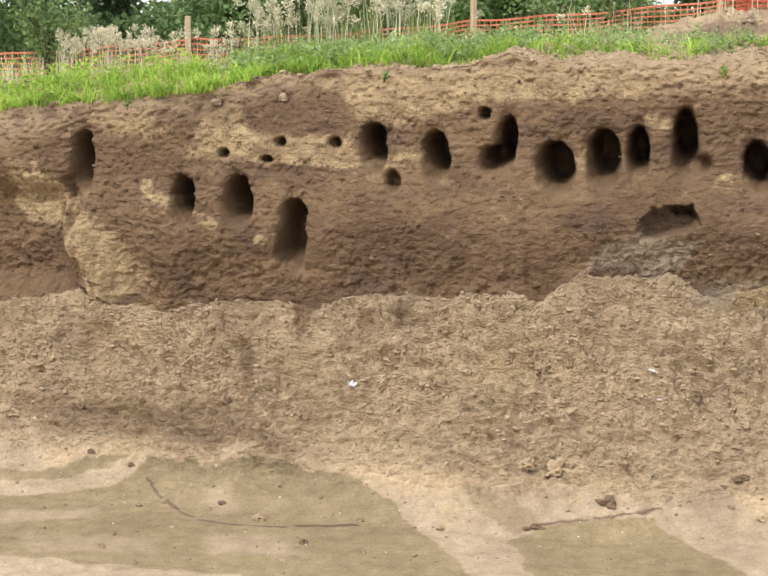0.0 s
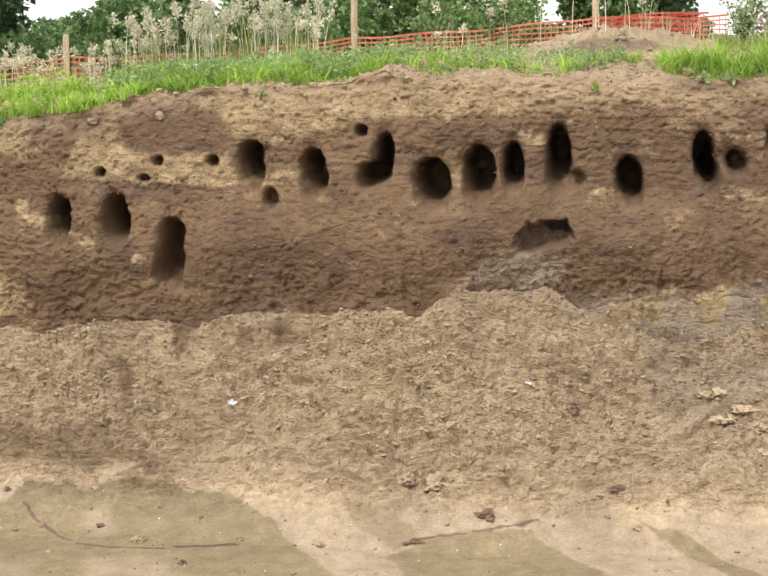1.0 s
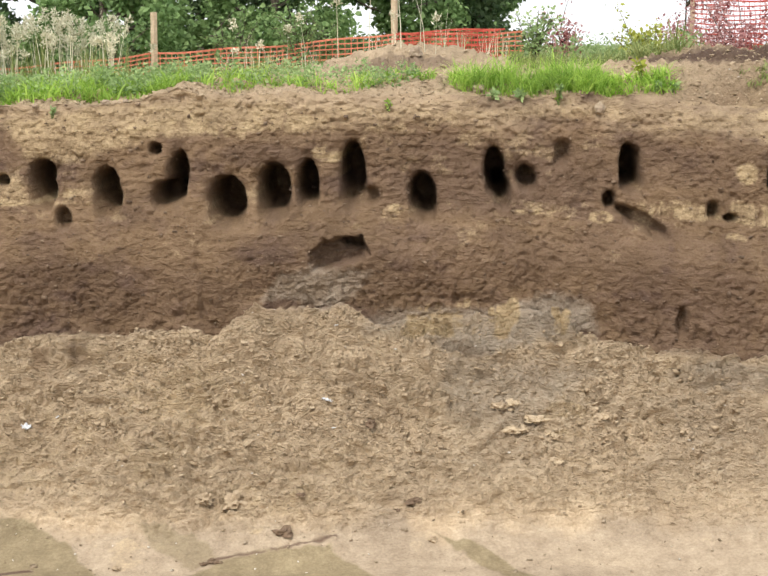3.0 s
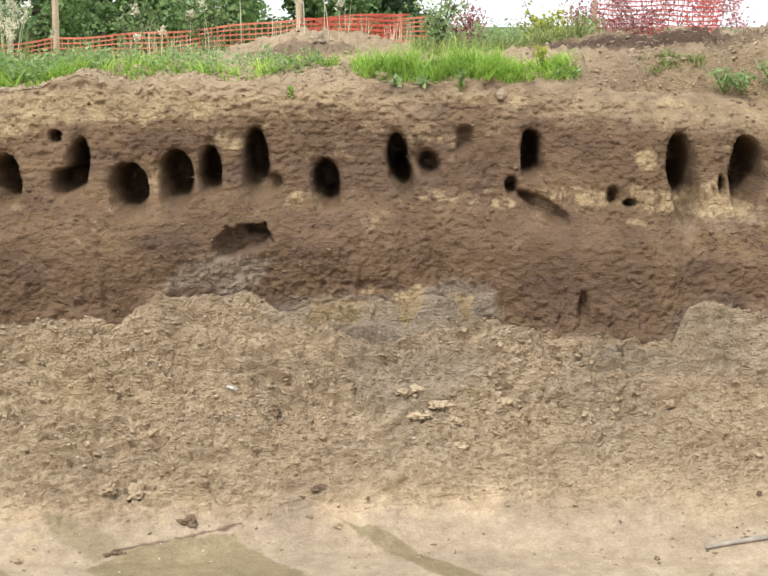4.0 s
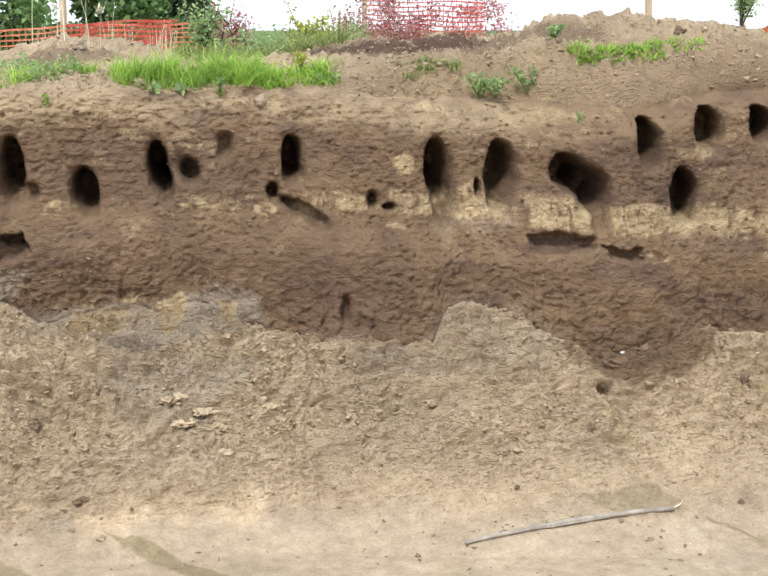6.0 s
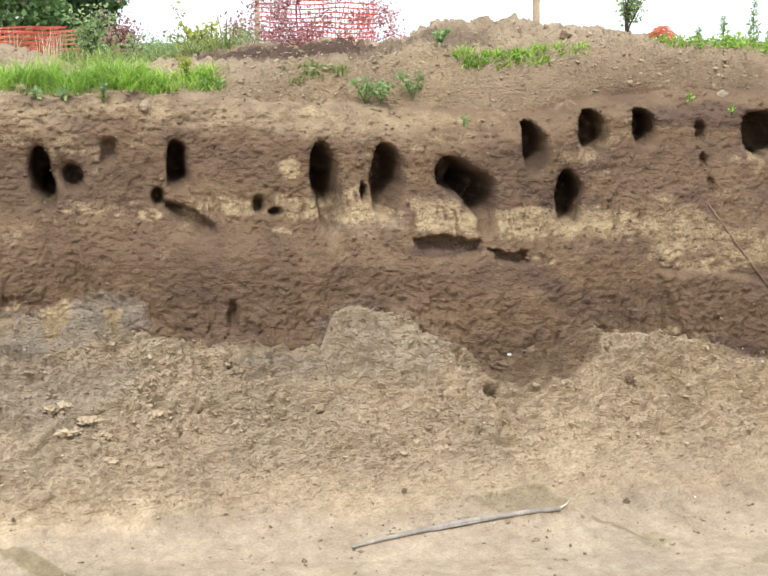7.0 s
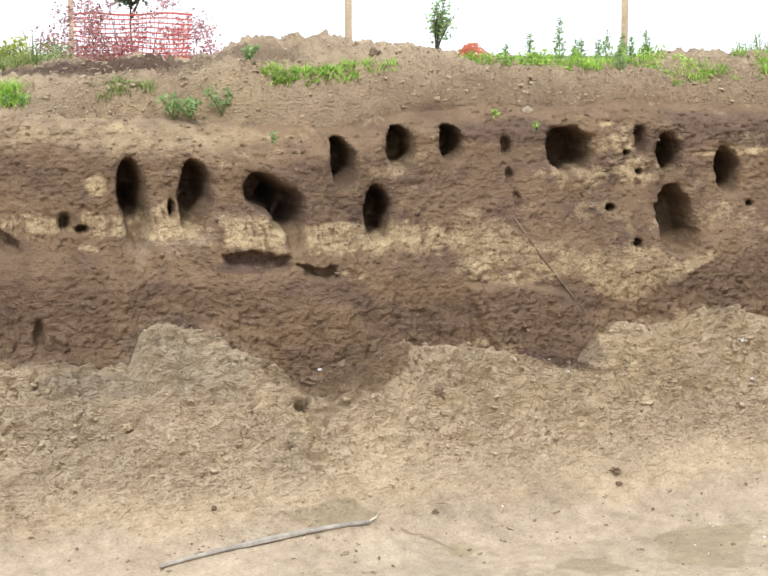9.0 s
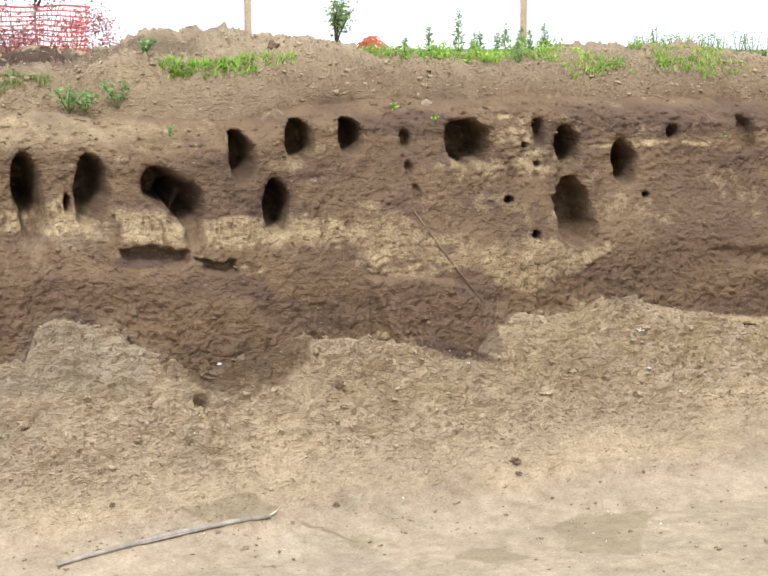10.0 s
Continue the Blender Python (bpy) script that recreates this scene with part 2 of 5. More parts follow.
    return m


def plain_material(name, a, b_, scale=6.0, rough=0.8, depth=0.004):
    m, n, l, b = material(name, rough)
    co = n.new("ShaderNodeTexCoord").outputs["Object"]
    mid, fine = noise_node(n, l, scale, 5, co), noise_node(n, l, scale * 7, 5, co)
    col = mix(n, l, ramp(n, l, mid, .3, .7), a, b_)
    col = mix(n, l, 1.0, col, mix(n, l, ramp(n, l, fine, .3, .7), (.8, .8, .8), (1.15, 1.15, 1.15)), "MULTIPLY")
    l.new(col, b.inputs["Base Color"])
    bump(n, l, b, fine, 0.6, depth)
    return m


def leaf_material(name, dark, light, through=0.35):
    """Leaves: each island its own shade, with light passing through."""
    m, n, l, b = material(name, 0.6)
    geo = n.new("ShaderNodeNewGeometry")
    col = mix(n, l, geo.outputs["Random Per Island"], dark, light)
    co = n.new("ShaderNodeTexCoord").outputs["Object"]
    col = mix(n, l, 1.0, col, mix(n, l, ramp(n, l, noise_node(n, l, 1.5, 3, co), .35, .65), (.75, .78, .7), (1.2, 1.15, 1.1)), "MULTIPLY")
    l.new(col, b.inputs["Base Color"])
    tr = n.new("ShaderNodeBsdfTranslucent")
    l.new(col, tr.inputs["Color"])
    ms = n.new("ShaderNodeMixShader")
    ms.inputs[0].default_value = through
    l.new(b.outputs[0], ms.inputs[1])
    l.new(tr.outputs[0], ms.inputs[2])
    l.new(ms.outputs[0], n["Material Output"].inputs["Surface"])
    return m


EARTH = earth_material()
CLOD = plain_material("clod_earth", (.31, .235, .155), (.45, .35, .235), 9, 0.95, 0.006)
CLOD_PALE = plain_material("pale_clod_earth", (.38, .30, .20), (.52, .41, .28), 9, 0.95, 0.006)
CLOD_DARK = plain_material("dark_clod_earth", (.13, .09, .06), (.22, .15, .10), 9, 0.95, 0.006)
STONE = plain_material("stone", (.27, .20, .14), (.42, .34, .25), 8, 0.8, 0.003)
WOOD = plain_material("weathered_wood", (.42, .31, .20), (.60, .48, .34), 5, 0.8, 0.003)
STICK = plain_material("bleached_stick", (.23, .20, .17), (.41, .365, .31), 9, 0.8, 0.003)
PAPER = plain_material("white_scrap", (.52, .52, .53), (.74, .74, .75), 12, 0.6, 0.004)
BARK = plain_material("bark", (.07, .055, .04), (.16, .13, .10), 9, 0.9, 0.01)
STEM = plain_material("green_stem", (.10, .15, .05), (.20, .24, .09), 9, 0.7, 0.002)
ORANGE = plain_material("orange_plastic_net", (.58, .17, .10), (.72, .27, .17), 3, 0.5, 0.001)
RED_NET = plain_material("red_plastic_net", (.48, .075, .055), (.60, .13, .09), 3, 0.5, 0.001)
GRASS = leaf_material("grass_blade", (.20, .36, .055), (.52, .70, .17), .45)
GRASS_DULL = leaf_material("dull_grass_blade", (.16, .22, .07), (.42, .46, .20), .4)
STRAW = leaf_material("straw", (.52, .49, .37), (.84, .81, .68), 0.3)
WEED = leaf_material("weed_leaf", (.20, .31, .12), (.44, .56, .28), .45)
YELLOW_LEAF = leaf_material("yellow_green_leaf", (.28, .32, .06), (.48, .50, .10))
RED_LEAF = leaf_material("red_leaf", (.26, .075, .085), (.74, .45, .46), 0.5)
TREE_A = leaf_material("tree_leaf_dark", (.07, .115, .06), (.175, .25, .125))
TREE_B = leaf_material("tree_leaf_mid", (.10, .18, .075), (.24, .35, .15))
TREE_C = leaf_material("tree_leaf_light", (.13, .22, .08), (.28, .40, .17))


# ---------------------------------------------------------------- the sheet of ground
def mesh_from(name, verts, faces, mats, loops=4):
    """A mesh from arrays: verts (n, 3), faces (m, loops)."""
    me = bpy.data.meshes.new(name)
    me.vertices.add(len(verts))
    me.vertices.foreach_set("co", np.ascontiguousarray(verts, np.float32).ravel())
    me.loops.add(faces.size)
    me.loops.foreach_set("vertex_index", np.ascontiguousarray(faces, np.int32).ravel())
    me.polygons.add(len(faces))
    me.polygons.foreach_set("loop_start", np.arange(0, faces.size, loops, dtype=np.int32))
    me.update(calc_edges=True)
    for m in mats if isinstance(mats, (list, tuple)) else [mats]:
        me.materials.append(m)
    return me


def spread(start, step, ratio, end):
    out = [start]
    while out[-1] < end:
        out.append(out[-1] + step)
        step *= ratio
    return np.array(out)


def build_ground():
    inner = np.arange(-5.4, 16.2, 0.0145)
    far = spread(0.03, 0.03, 1.28, 1500)
    s = np.concatenate([(inner[0] - far)[::-1], inner, inner[-1] + far])
    near = np.arange(3.7, 2.1, -0.022)
    front = (3.7 + spread(0.03, 0.03, 1.22, 1500))[::-1]
    zn = np.array([0, .02, .06, .12, .2, .3, .4, .5, .7, .9, 1.15, 1.4, 1.45])
    arc = np.concatenate([[0], np.cumsum(np.hypot(np.diff(zn), np.diff(lean(zn))))])
    zt = np.interp(np.linspace(0, arc[-1], 150), arc, zn)
    kw = np.linspace(0, 1, 150)
    back = np.concatenate([np.arange(0.012, 0.5, 0.014), 0.5 + spread(0.02, 0.02, 1.045, 7), 8 + spread(0.4, 0.4, 1.3, 3000)])
    parts = []
    S = lambda k: np.broadcast_to(s, (k, len(s)))
    hz, ez, of = heap_z(s), edge_z(s), offset(s)
    # pit floor, rising behind the viewer's side of the pit
    p = np.concatenate([front, near])[:, None] + 0 * s
    z = 2.4 * smooth(8.5, 11.8, p)
    p = p + of[None] * smooth(3.7, 2.1, p)
    parts.append((0, S(len(p)), p, z))
    # heap of fallen earth
    z = zt[:, None] * hz / 1.45
    p = lean(zt)[:, None] + of
    parts.append((1, S(len(zt)), p, z))
    # cut face
    z = (hz - 0.03)[None] + kw[:, None] * (ez - hz + 0.03)
    k1 = np.clip((z - hz) / (2.9 - hz), 0, 1)
    p = 0.41 * (1 - k1) - np.clip(z - 2.9, 0, 1) * 0.24 + of
    # a hollow above the heap, a belly over it, and a rounded lip
    p = p - (0.13 - .06 * smooth(4.5, 6.0, s))[None] * np.exp(-(k1 / 0.22) ** 2) + 0.06 * np.exp(-((k1 - 0.5) / 0.22) ** 2)
    lip = 0.08 + (0.46 * smooth(5.0, 7.0, s) - .2 * smooth(8.0, 10.0, s))[None] * (1 + 0 * z)
    turn = (.78 + .10 * smooth(7.5, 9.0, s))[None]
    p = p - lip * np.clip((kw[:, None] - turn) / (1 - turn), 0, 1) ** 2
    parts.append((2, S(len(kw)), p, z))
    # ground behind the edge
    p = p[-1][None] - back[:, None]
    z = top_z(np.broadcast_to(s, p.shape), p)
    z = z + (ez - z[0])[None] * np.exp(-back / 0.15)[:, None]
    parts.append((3, S(len(back)), p, z))
    kind = np.concatenate([np.full(a[1].shape, a[0]) for a in parts])
    ss, pp, zz = (np.concatenate([a[k] for a in parts]) for k in (1, 2, 3))
    fl, hp, fa, tp = (kind == 0), (kind == 1), (kind == 2), (kind == 3)
    # blend the foot of the heap into the floor
    q = pp - offset(ss)
    # ------------ relief
    vis = (ss > -6) & (ss < 17) & (q > -9) & (q < 5)
    h = np.zeros_like(zz)
    lower = fa * smooth(0.75, 0.15, zz - heap_z(ss))
    calm = smooth(5.0, 6.5, ss)
    rise = hp * smooth(0.25 * calm, 0.35 + 0.45 * calm, zz + .12 * fbm(ss * 1.2, zz * 2, 56, 3))
    # broad lumps, then clods, then crumbs
    h += rise * (0.10 * fbm(ss * 1.1, zz * 1.6, 1, 3) + 0.05 * fbm(ss * 4.2, (zz - pp) * 4, 2, 3))
    wx, wz = ss + .05 * fbm(ss * 6, zz * 6, 40, 2), (zz - pp) * .75 + .05 * fbm(ss * 6, (zz - pp) * 5, 41, 2)
    h += rise * (0.065 * (np.abs(vnoise(wx * 6, wz * 9, 3)) - .3) + 0.065 * (np.abs(vnoise(wx * 11, wz * 17, 4)) - .3)
                 + 0.055 * (np.abs(vnoise(wx * 20, wz * 30, 42)) - .3)) * (.72 + .40 * smooth(-.3, .5, fbm(ss * 1.4, zz * 2, 43, 3)))
    h += fa * (0.06 * fbm(ss * 0.9, zz * 1.2, 5, 3) + 0.022 * fbm(ss * 4, zz * 5, 6, 4))
    h += fa * (1 - lower) * 0.012 * fbm(ss * 4, zz * 34, 7, 3) * smooth(-.1, .4, fbm(ss * .9, zz * 2, 46, 2)) + fa * 0.014 * (np.abs(vnoise(ss * 15 + .5 * vnoise(ss * 9, zz * 9, 44), zz * 16, 8)) - .3) + fa * 0.020 * fbm(ss * 22, zz * 25, 45, 3, .7)
    h += lower * ((0.026 + .008 * smooth(4.2, 5.2, ss)) * fbm(ss * 20 + 1.5 * fbm(ss, zz, 66, 2), zz * 2.2, 9, 3) + 0.022 * fbm(ss * 12, zz * 10, 10, 3))
    # pocks where crumbs have dropped out, and the crumbs that cling between them
    wu, wv = ss + .03 * fbm(ss * 9, zz * 9, 81, 2), zz + .03 * fbm(ss * 9, zz * 9, 82, 2)
    rag = .35 + .65 * smooth(-.35, .35, fbm(ss * 1.3, zz * 1.6, 83, 3))
    h -= fa * rag * (.015 * smooth(.30, .75, vnoise(wu * 17, wv * 24, 84)) + .014 * smooth(.25, .7, vnoise(wu * 34, wv * 46, 85)))
    h += fa * rag * .014 * smooth(.35, .8, vnoise(wu * 20, wv * 30, 86))
    rim = fa * smooth(0.5, 0.1, edge_z(ss) - zz)
    h += rim * 0.03 * fbm(ss * 7, zz * 9, 11, 4, .6)
    up2 = zz - pp
    h += rim * (.018 + .03 * calm) * (np.abs(vnoise(ss * 8, up2 * 9, 57)) - .3) + rim * .022 * (np.abs(vnoise(ss * 18, up2 * 20, 58)) - .3)
    # thin level beds in the upper face, weathered to small steps
    bed = zz + .03 * fbm(ss * .8, 0 * ss, 63, 2)
    h += fa * smooth(2.55, 2.9, zz) * (.011 * fbm(ss * 2.2, bed * 26, 64, 3, .6) + .006 * vnoise(ss * 6, bed * 60, 65)) * (.5 + .8 * np.exp(-((ss - 3.2) / .9) ** 2))
    # stains and beds
    mask = {k: np.zeros_like(zz) for k in ("face", "dark", "pale", "grey", "silt", "olive", "turf", "grit")}
    up = hp | fa
    def lay(name, cs, cz, rs, rz, amount=1.0, turn=0.0, soft=0.3, rough=0.3):
        near_ = up & (np.abs(ss - cs) < 1.7 * max(rs, rz)) & (np.abs(zz - cz) < 1.7 * max(rs, rz))
        if near_.any():
            v = blob(ss[near_], zz[near_], cs, cz, rs, rz, turn, soft, rough, int(abs(cs) * 37)) * amount
            v = v * smooth(-.45, .2, fbm(ss[near_] * 3.2, zz[near_] * 11, 77, 4, .65) + .45 * fbm(ss[near_] * 14, zz[near_] * 5, 78, 3)) if name == "pale" else v
            mask[name][near_] = np.maximum(mask[name][near_], v)
    mask["face"] = fa * 0.95 + hp * (.12 + .16 * smooth(3.5, 1, ss)) * smooth(-.1, .6, fbm(ss * 1.6, up2 * 1.5, 20, 4)) * smooth(.3, .8, zz)
    brow = np.exp(-np.clip(-(pp - offset(ss)) - .25 - .2 * calm, 0, 9) / (.30 + .35 * calm))
    mask["face"] = np.where(tp, np.maximum(0.22 * smooth(-.3, .5, fbm(ss * 1.1, pp * 1.4, 21, 4)), (.35 + .35 * calm) * brow), mask["face"])
    mask["face"] -= fa * (0.62 - .5 * smooth(6.2, 8.5, ss)) * smooth(.50, .02, edge_z(ss) - zz + .18 * fbm(ss * 1.7, zz * 3, 54, 4))
    mask["dark"] = fa * (0.13 + 0.05 * smooth(4.2, 6.0, ss) + 0.34 * smooth(-.1, .5, fbm(ss * 1.5, zz * 3, 22, 4)) + 0.25 * smooth(.0, .5, fbm(ss * 6, zz * 8, 47, 4)))
    # shade in the hollow just above the heap, put into the colour
    mask["dark"] += fa * 0.10 * smooth(0.35, 0.0, zz - heap_z(ss))
    mask["pale"] = fa * 0.34 * smooth(.05, .5, fbm(ss * 2.0, zz * 9, 23, 4)) * smooth(0.55, 0.15, edge_z(ss) - zz) * smooth(8.5, 7.0, ss)
    mask["pale"] += fa * 0.34 * smooth(.12, .5, fbm(ss * 3.2, zz * 5, 48, 5, .65)) * smooth(2.0, 2.5, zz)
    mask["pale"] += hp * 0.30 * smooth(.05, .5, fbm(ss * 2.0, up2 * 2.2, 49, 5, .65)) * (1 - .7 * smooth(2.5, 4.5, ss) * smooth(9, 8, ss))
    mask["dark"] += hp * 0.12 * smooth(.1, .5, fbm(ss * 3.2, up2 * 3.4, 50, 5, .65))
    mask["grey"] += hp * .26 * smooth(2.2, 4.0, ss) * smooth(8.6, 7.6, ss) * smooth(.2, .6, zz) * smooth(-.5, .4, fbm(ss * 1.4, up2 * 1.4, 67, 4))
    h += fa * 0.27 * np.exp(-((ss + 2.72 + .45 * (zz - 1.6)) / .20) ** 2) * smooth(2.35, 1.85, zz)
    h -= fa * 0.30 * smooth(-2.95, -3.25, ss) * smooth(2.6, 2.2, zz) * smooth(1.3, 1.6, zz)
    h += fa * 0.10 * np.exp(-((ss - 5.6) / .75) ** 2) * smooth(2.5, 2.1, zz) + fa * 0.08 * np.exp(-((ss - 7.2) / .8) ** 2) * smooth(2.3, 2.05, zz)
    def fill(name, corners, amount=1.0, soft=.05, wobble=.07):
        c = np.array(corners)
        near_ = up & (ss > c[:, 0].min() - .2) & (ss < c[:, 0].max() + .2) & (zz > c[:, 1].min() - .2) & (zz < c[:, 1].max() + .2)
        v = area(ss[near_], zz[near_], corners, soft, wobble, int(abs(c[0, 0]) * 29)) * abs(amount)
        mask[name][near_] = np.maximum(mask[name][near_], v) if amount > 0 else mask[name][near_] * (1 - v)
    beds(lay)
    patches(fill)
    groove = smooth(-.05, .4, fbm(ss * 15, zz * 4.5, 88, 4, .7)) * smooth(4.9, 5.3, ss) * smooth(9.9, 9.3, ss) * smooth(2.25, 2.4, zz) * smooth(2.85, 2.7, zz) * fa
    mask["pale"] *= 1 - .75 * groove
    h -= .022 * groove
    # hollows under small overhangs
    for corners, deep in (([(2.32, 2.26), (2.46, 2.36), (2.80, 2.42), (2.82, 2.26), (2.74, 2.17), (2.5, 2.1), (2.36, 2.1)], .20),
                          ([(2.62, 2.36), (2.80, 2.42), (2.82, 2.30), (2.66, 2.29)], .16),
                          ([(7.22, 2.37), (7.6, 2.38), (7.76, 2.31), (7.88, 2.30), (7.86, 2.19), (7.6, 2.18), (7.3, 2.22)], .17),
                          ([(7.93, 2.21), (8.1, 2.17), (8.28, 2.18), (8.3, 2.09), (8.0, 2.09)], .15)):
        g = fa & (ss > corners[0][0] - .3) & (ss < corners[0][0] + 1.2) & (zz > 1.9) & (zz < 2.6)
        h[g] -= deep * area(ss[g], zz[g], corners, .022, .08)
    # narrow ledges at the far end
    h += fa * .10 * area(ss, zz, [(13.1, 1.42), (13.9, 1.30), (14.2, 1.28), (14.2, 1.20), (13.3, 1.30)], .02, .03) * vis
    h -= fa * .07 * area(ss, zz, [(13.4, 2.05), (14.6, 2.0), (14.6, 1.82), (13.9, 1.85)], .04, .05) * vis
    # a smeared slab standing proud, and a runnel down the heap
    h += fa * 0.10 * area(ss, zz, [(9.55, 1.97), (10.0, 1.97), (10.5, 1.87), (10.87, 1.55), (10.87, 1.2), (10.5, 1.15), (10.15, 1.2), (9.8, 1.3)], .035, .04) * vis
    run = np.exp(-((ss - 7.82 - .35 * np.clip(1.05 - zz, 0, 1) ** 1.5 - .04 * np.sin(zz * 9)) / .045) ** 2) * hp * smooth(1.1, .98, zz) * smooth(.25, .45, zz)
    h -= 0.06 * run + hp * 0.26 * smooth(1.2, .7, np.hypot((ss - 7.82) / .065, (zz - 1.05) / .055))
    # cuts into the face
    slant = np.zeros_like(zz)
    for cs, cz, rs, rz, depth, turn, sq in HOLES:
        g = fa & (np.abs(ss - cs) < 2.2 * max(rs, rz)) & (np.abs(zz - cz) < 2.2 * max(rs, rz))
        c, k = math.cos(radians(turn)), math.sin(radians(turn))
        a, b = ss[g] - cs, zz[g] - cz
        u, v = np.abs(a * c - b * k * -1) / rs, np.abs(-a * k * -1 * -1 + b * c) / rz
        r = (u ** sq + v ** sq) ** (1 / sq) + (0.34 if depth < .22 else 0.17) * fbm(ss[g] * 7, zz[g] * 7, int(cs * 31) & 255, 3) - .12 * np.clip(-b / rz, 0, 1) * (np.abs(a) < rs)
        full = float(smooth(7.5, 9.0, np.array(cs)))
        low = np.clip(-b / rz, 0, 1) * (1 - full)
        d = .8 * depth * smooth(1.10 + .22 * low, 0.60 - .12 * low + .16 * full, r) + min(0.05, depth * .2) * smooth(1.5, 0.9, r)
        h[g] = np.minimum(h[g], h[g] * smooth(0.6, 1.3, r)) - d
        # the burrows of the far stretch run in at a slant
        slant[g] = np.maximum(slant[g], d * 0.16 * full)
    # floor and the ground behind the edge
    mask["silt"] = np.where(fl, 1.0, np.where(hp, 0.9 * smooth(.30 + .06 * calm, .08 + .0 * calm, zz + .12 * fbm(ss * 2, pp * 2, 30, 3)), mask["silt"]))
    mask["turf"] = tp * smooth(6.0, 8.5, -pp)
    floor_marks(mask, ss, pp, fl | (hp & (zz < .4)))
    h += hp * smooth(.9, .5, zz) * smooth(.03, .2, zz) * vis * (.016 * (np.abs(vnoise(ss * 24, up2 * 24, 59)) - .3) + .02 * fbm(ss * 9, up2 * 12, 60, 3))
    h += (fl | hp) * smooth(.5, .0, zz) * vis * (0.012 * fbm(ss * 1.3, pp * 2.2, 31, 4) + 0.006 * fbm(ss * 9, pp * 12, 32, 3))
    h += tp * vis * calm * (.05 * fbm(ss * 2.6, pp * 2.4, 68, 3) + .05 * (np.abs(vnoise(ss * 5, pp * 5, 69)) - .3)) * smooth(.1, .6, -(pp - offset(ss)) - .2)
    h += tp * vis * (0.07 * fbm(ss * 1.6, pp * 1.8, 33, 4) + 0.05 * fbm(ss * 7, pp * 7, 34, 4, .65) + .05 * (np.abs(vnoise(ss * 9, pp * 9, 55)) - .3) + (.03 + .03 * calm) * (np.abs(vnoise(ss * 16, pp * 16, 53)) - .3) + .025 * calm * (np.abs(vnoise(ss * 31, pp * 31, 87)) - .3)) * smooth(0, .3, -(pp - offset(ss)) - .2)
    top_marks(mask, ss, pp, tp)
    mask["grit"] = np.where(fl, 0.12, np.where(hp, 0.15 + 0.85 * smooth(.05, .4, zz), np.where(fa, 0.6, 1.0)))
    # the relief dies away where the sheet folds over the edge
    kwv = (zz - heap_z(ss)) / (edge_z(ss) - heap_z(ss))
    h = np.where(fa, h * (.45 + .55 * smooth(1.0, 0.965, kwv)), h)
    # push out: along p on the face, along both on the heap, upwards elsewhere
    dp = np.where(fa, 1.0, np.where(hp, 0.75 * smooth(0, .4, zz), 0))
    dz = np.where(fa, 0.0, np.where(hp, 0.65, 1.0))
    x, y = place(ss + slant * fa, pp + h * dp)
    co = np.stack([x, y, zz + h * dz], -1)
    nr, nc = zz.shape
    idx = np.arange(nr * nc).reshape(nr, nc)
    faces = np.stack([idx[:-1, :-1], idx[:-1, 1:], idx[1:, 1:], idx[1:, :-1]], -1).reshape(-1, 4)
    me = mesh_from("ground", co.reshape(-1, 3), faces, EARTH)
    for k, v in mask.items():
        a = me.attributes.new(k, "FLOAT", "POINT")
        a.data.foreach_set("value", np.clip(v, 0, 1).astype(np.float32).ravel())
    me.polygons.foreach_set("use_smooth", np.ones(len(faces), bool))
    ob = new("ground", me)
    tagged(ob, "sandy earth pit floor, crumbling cut bank and bare soil above", "ground", kind="structure")
    return ob, (ss, pp, zz, co, kind, s, mask)


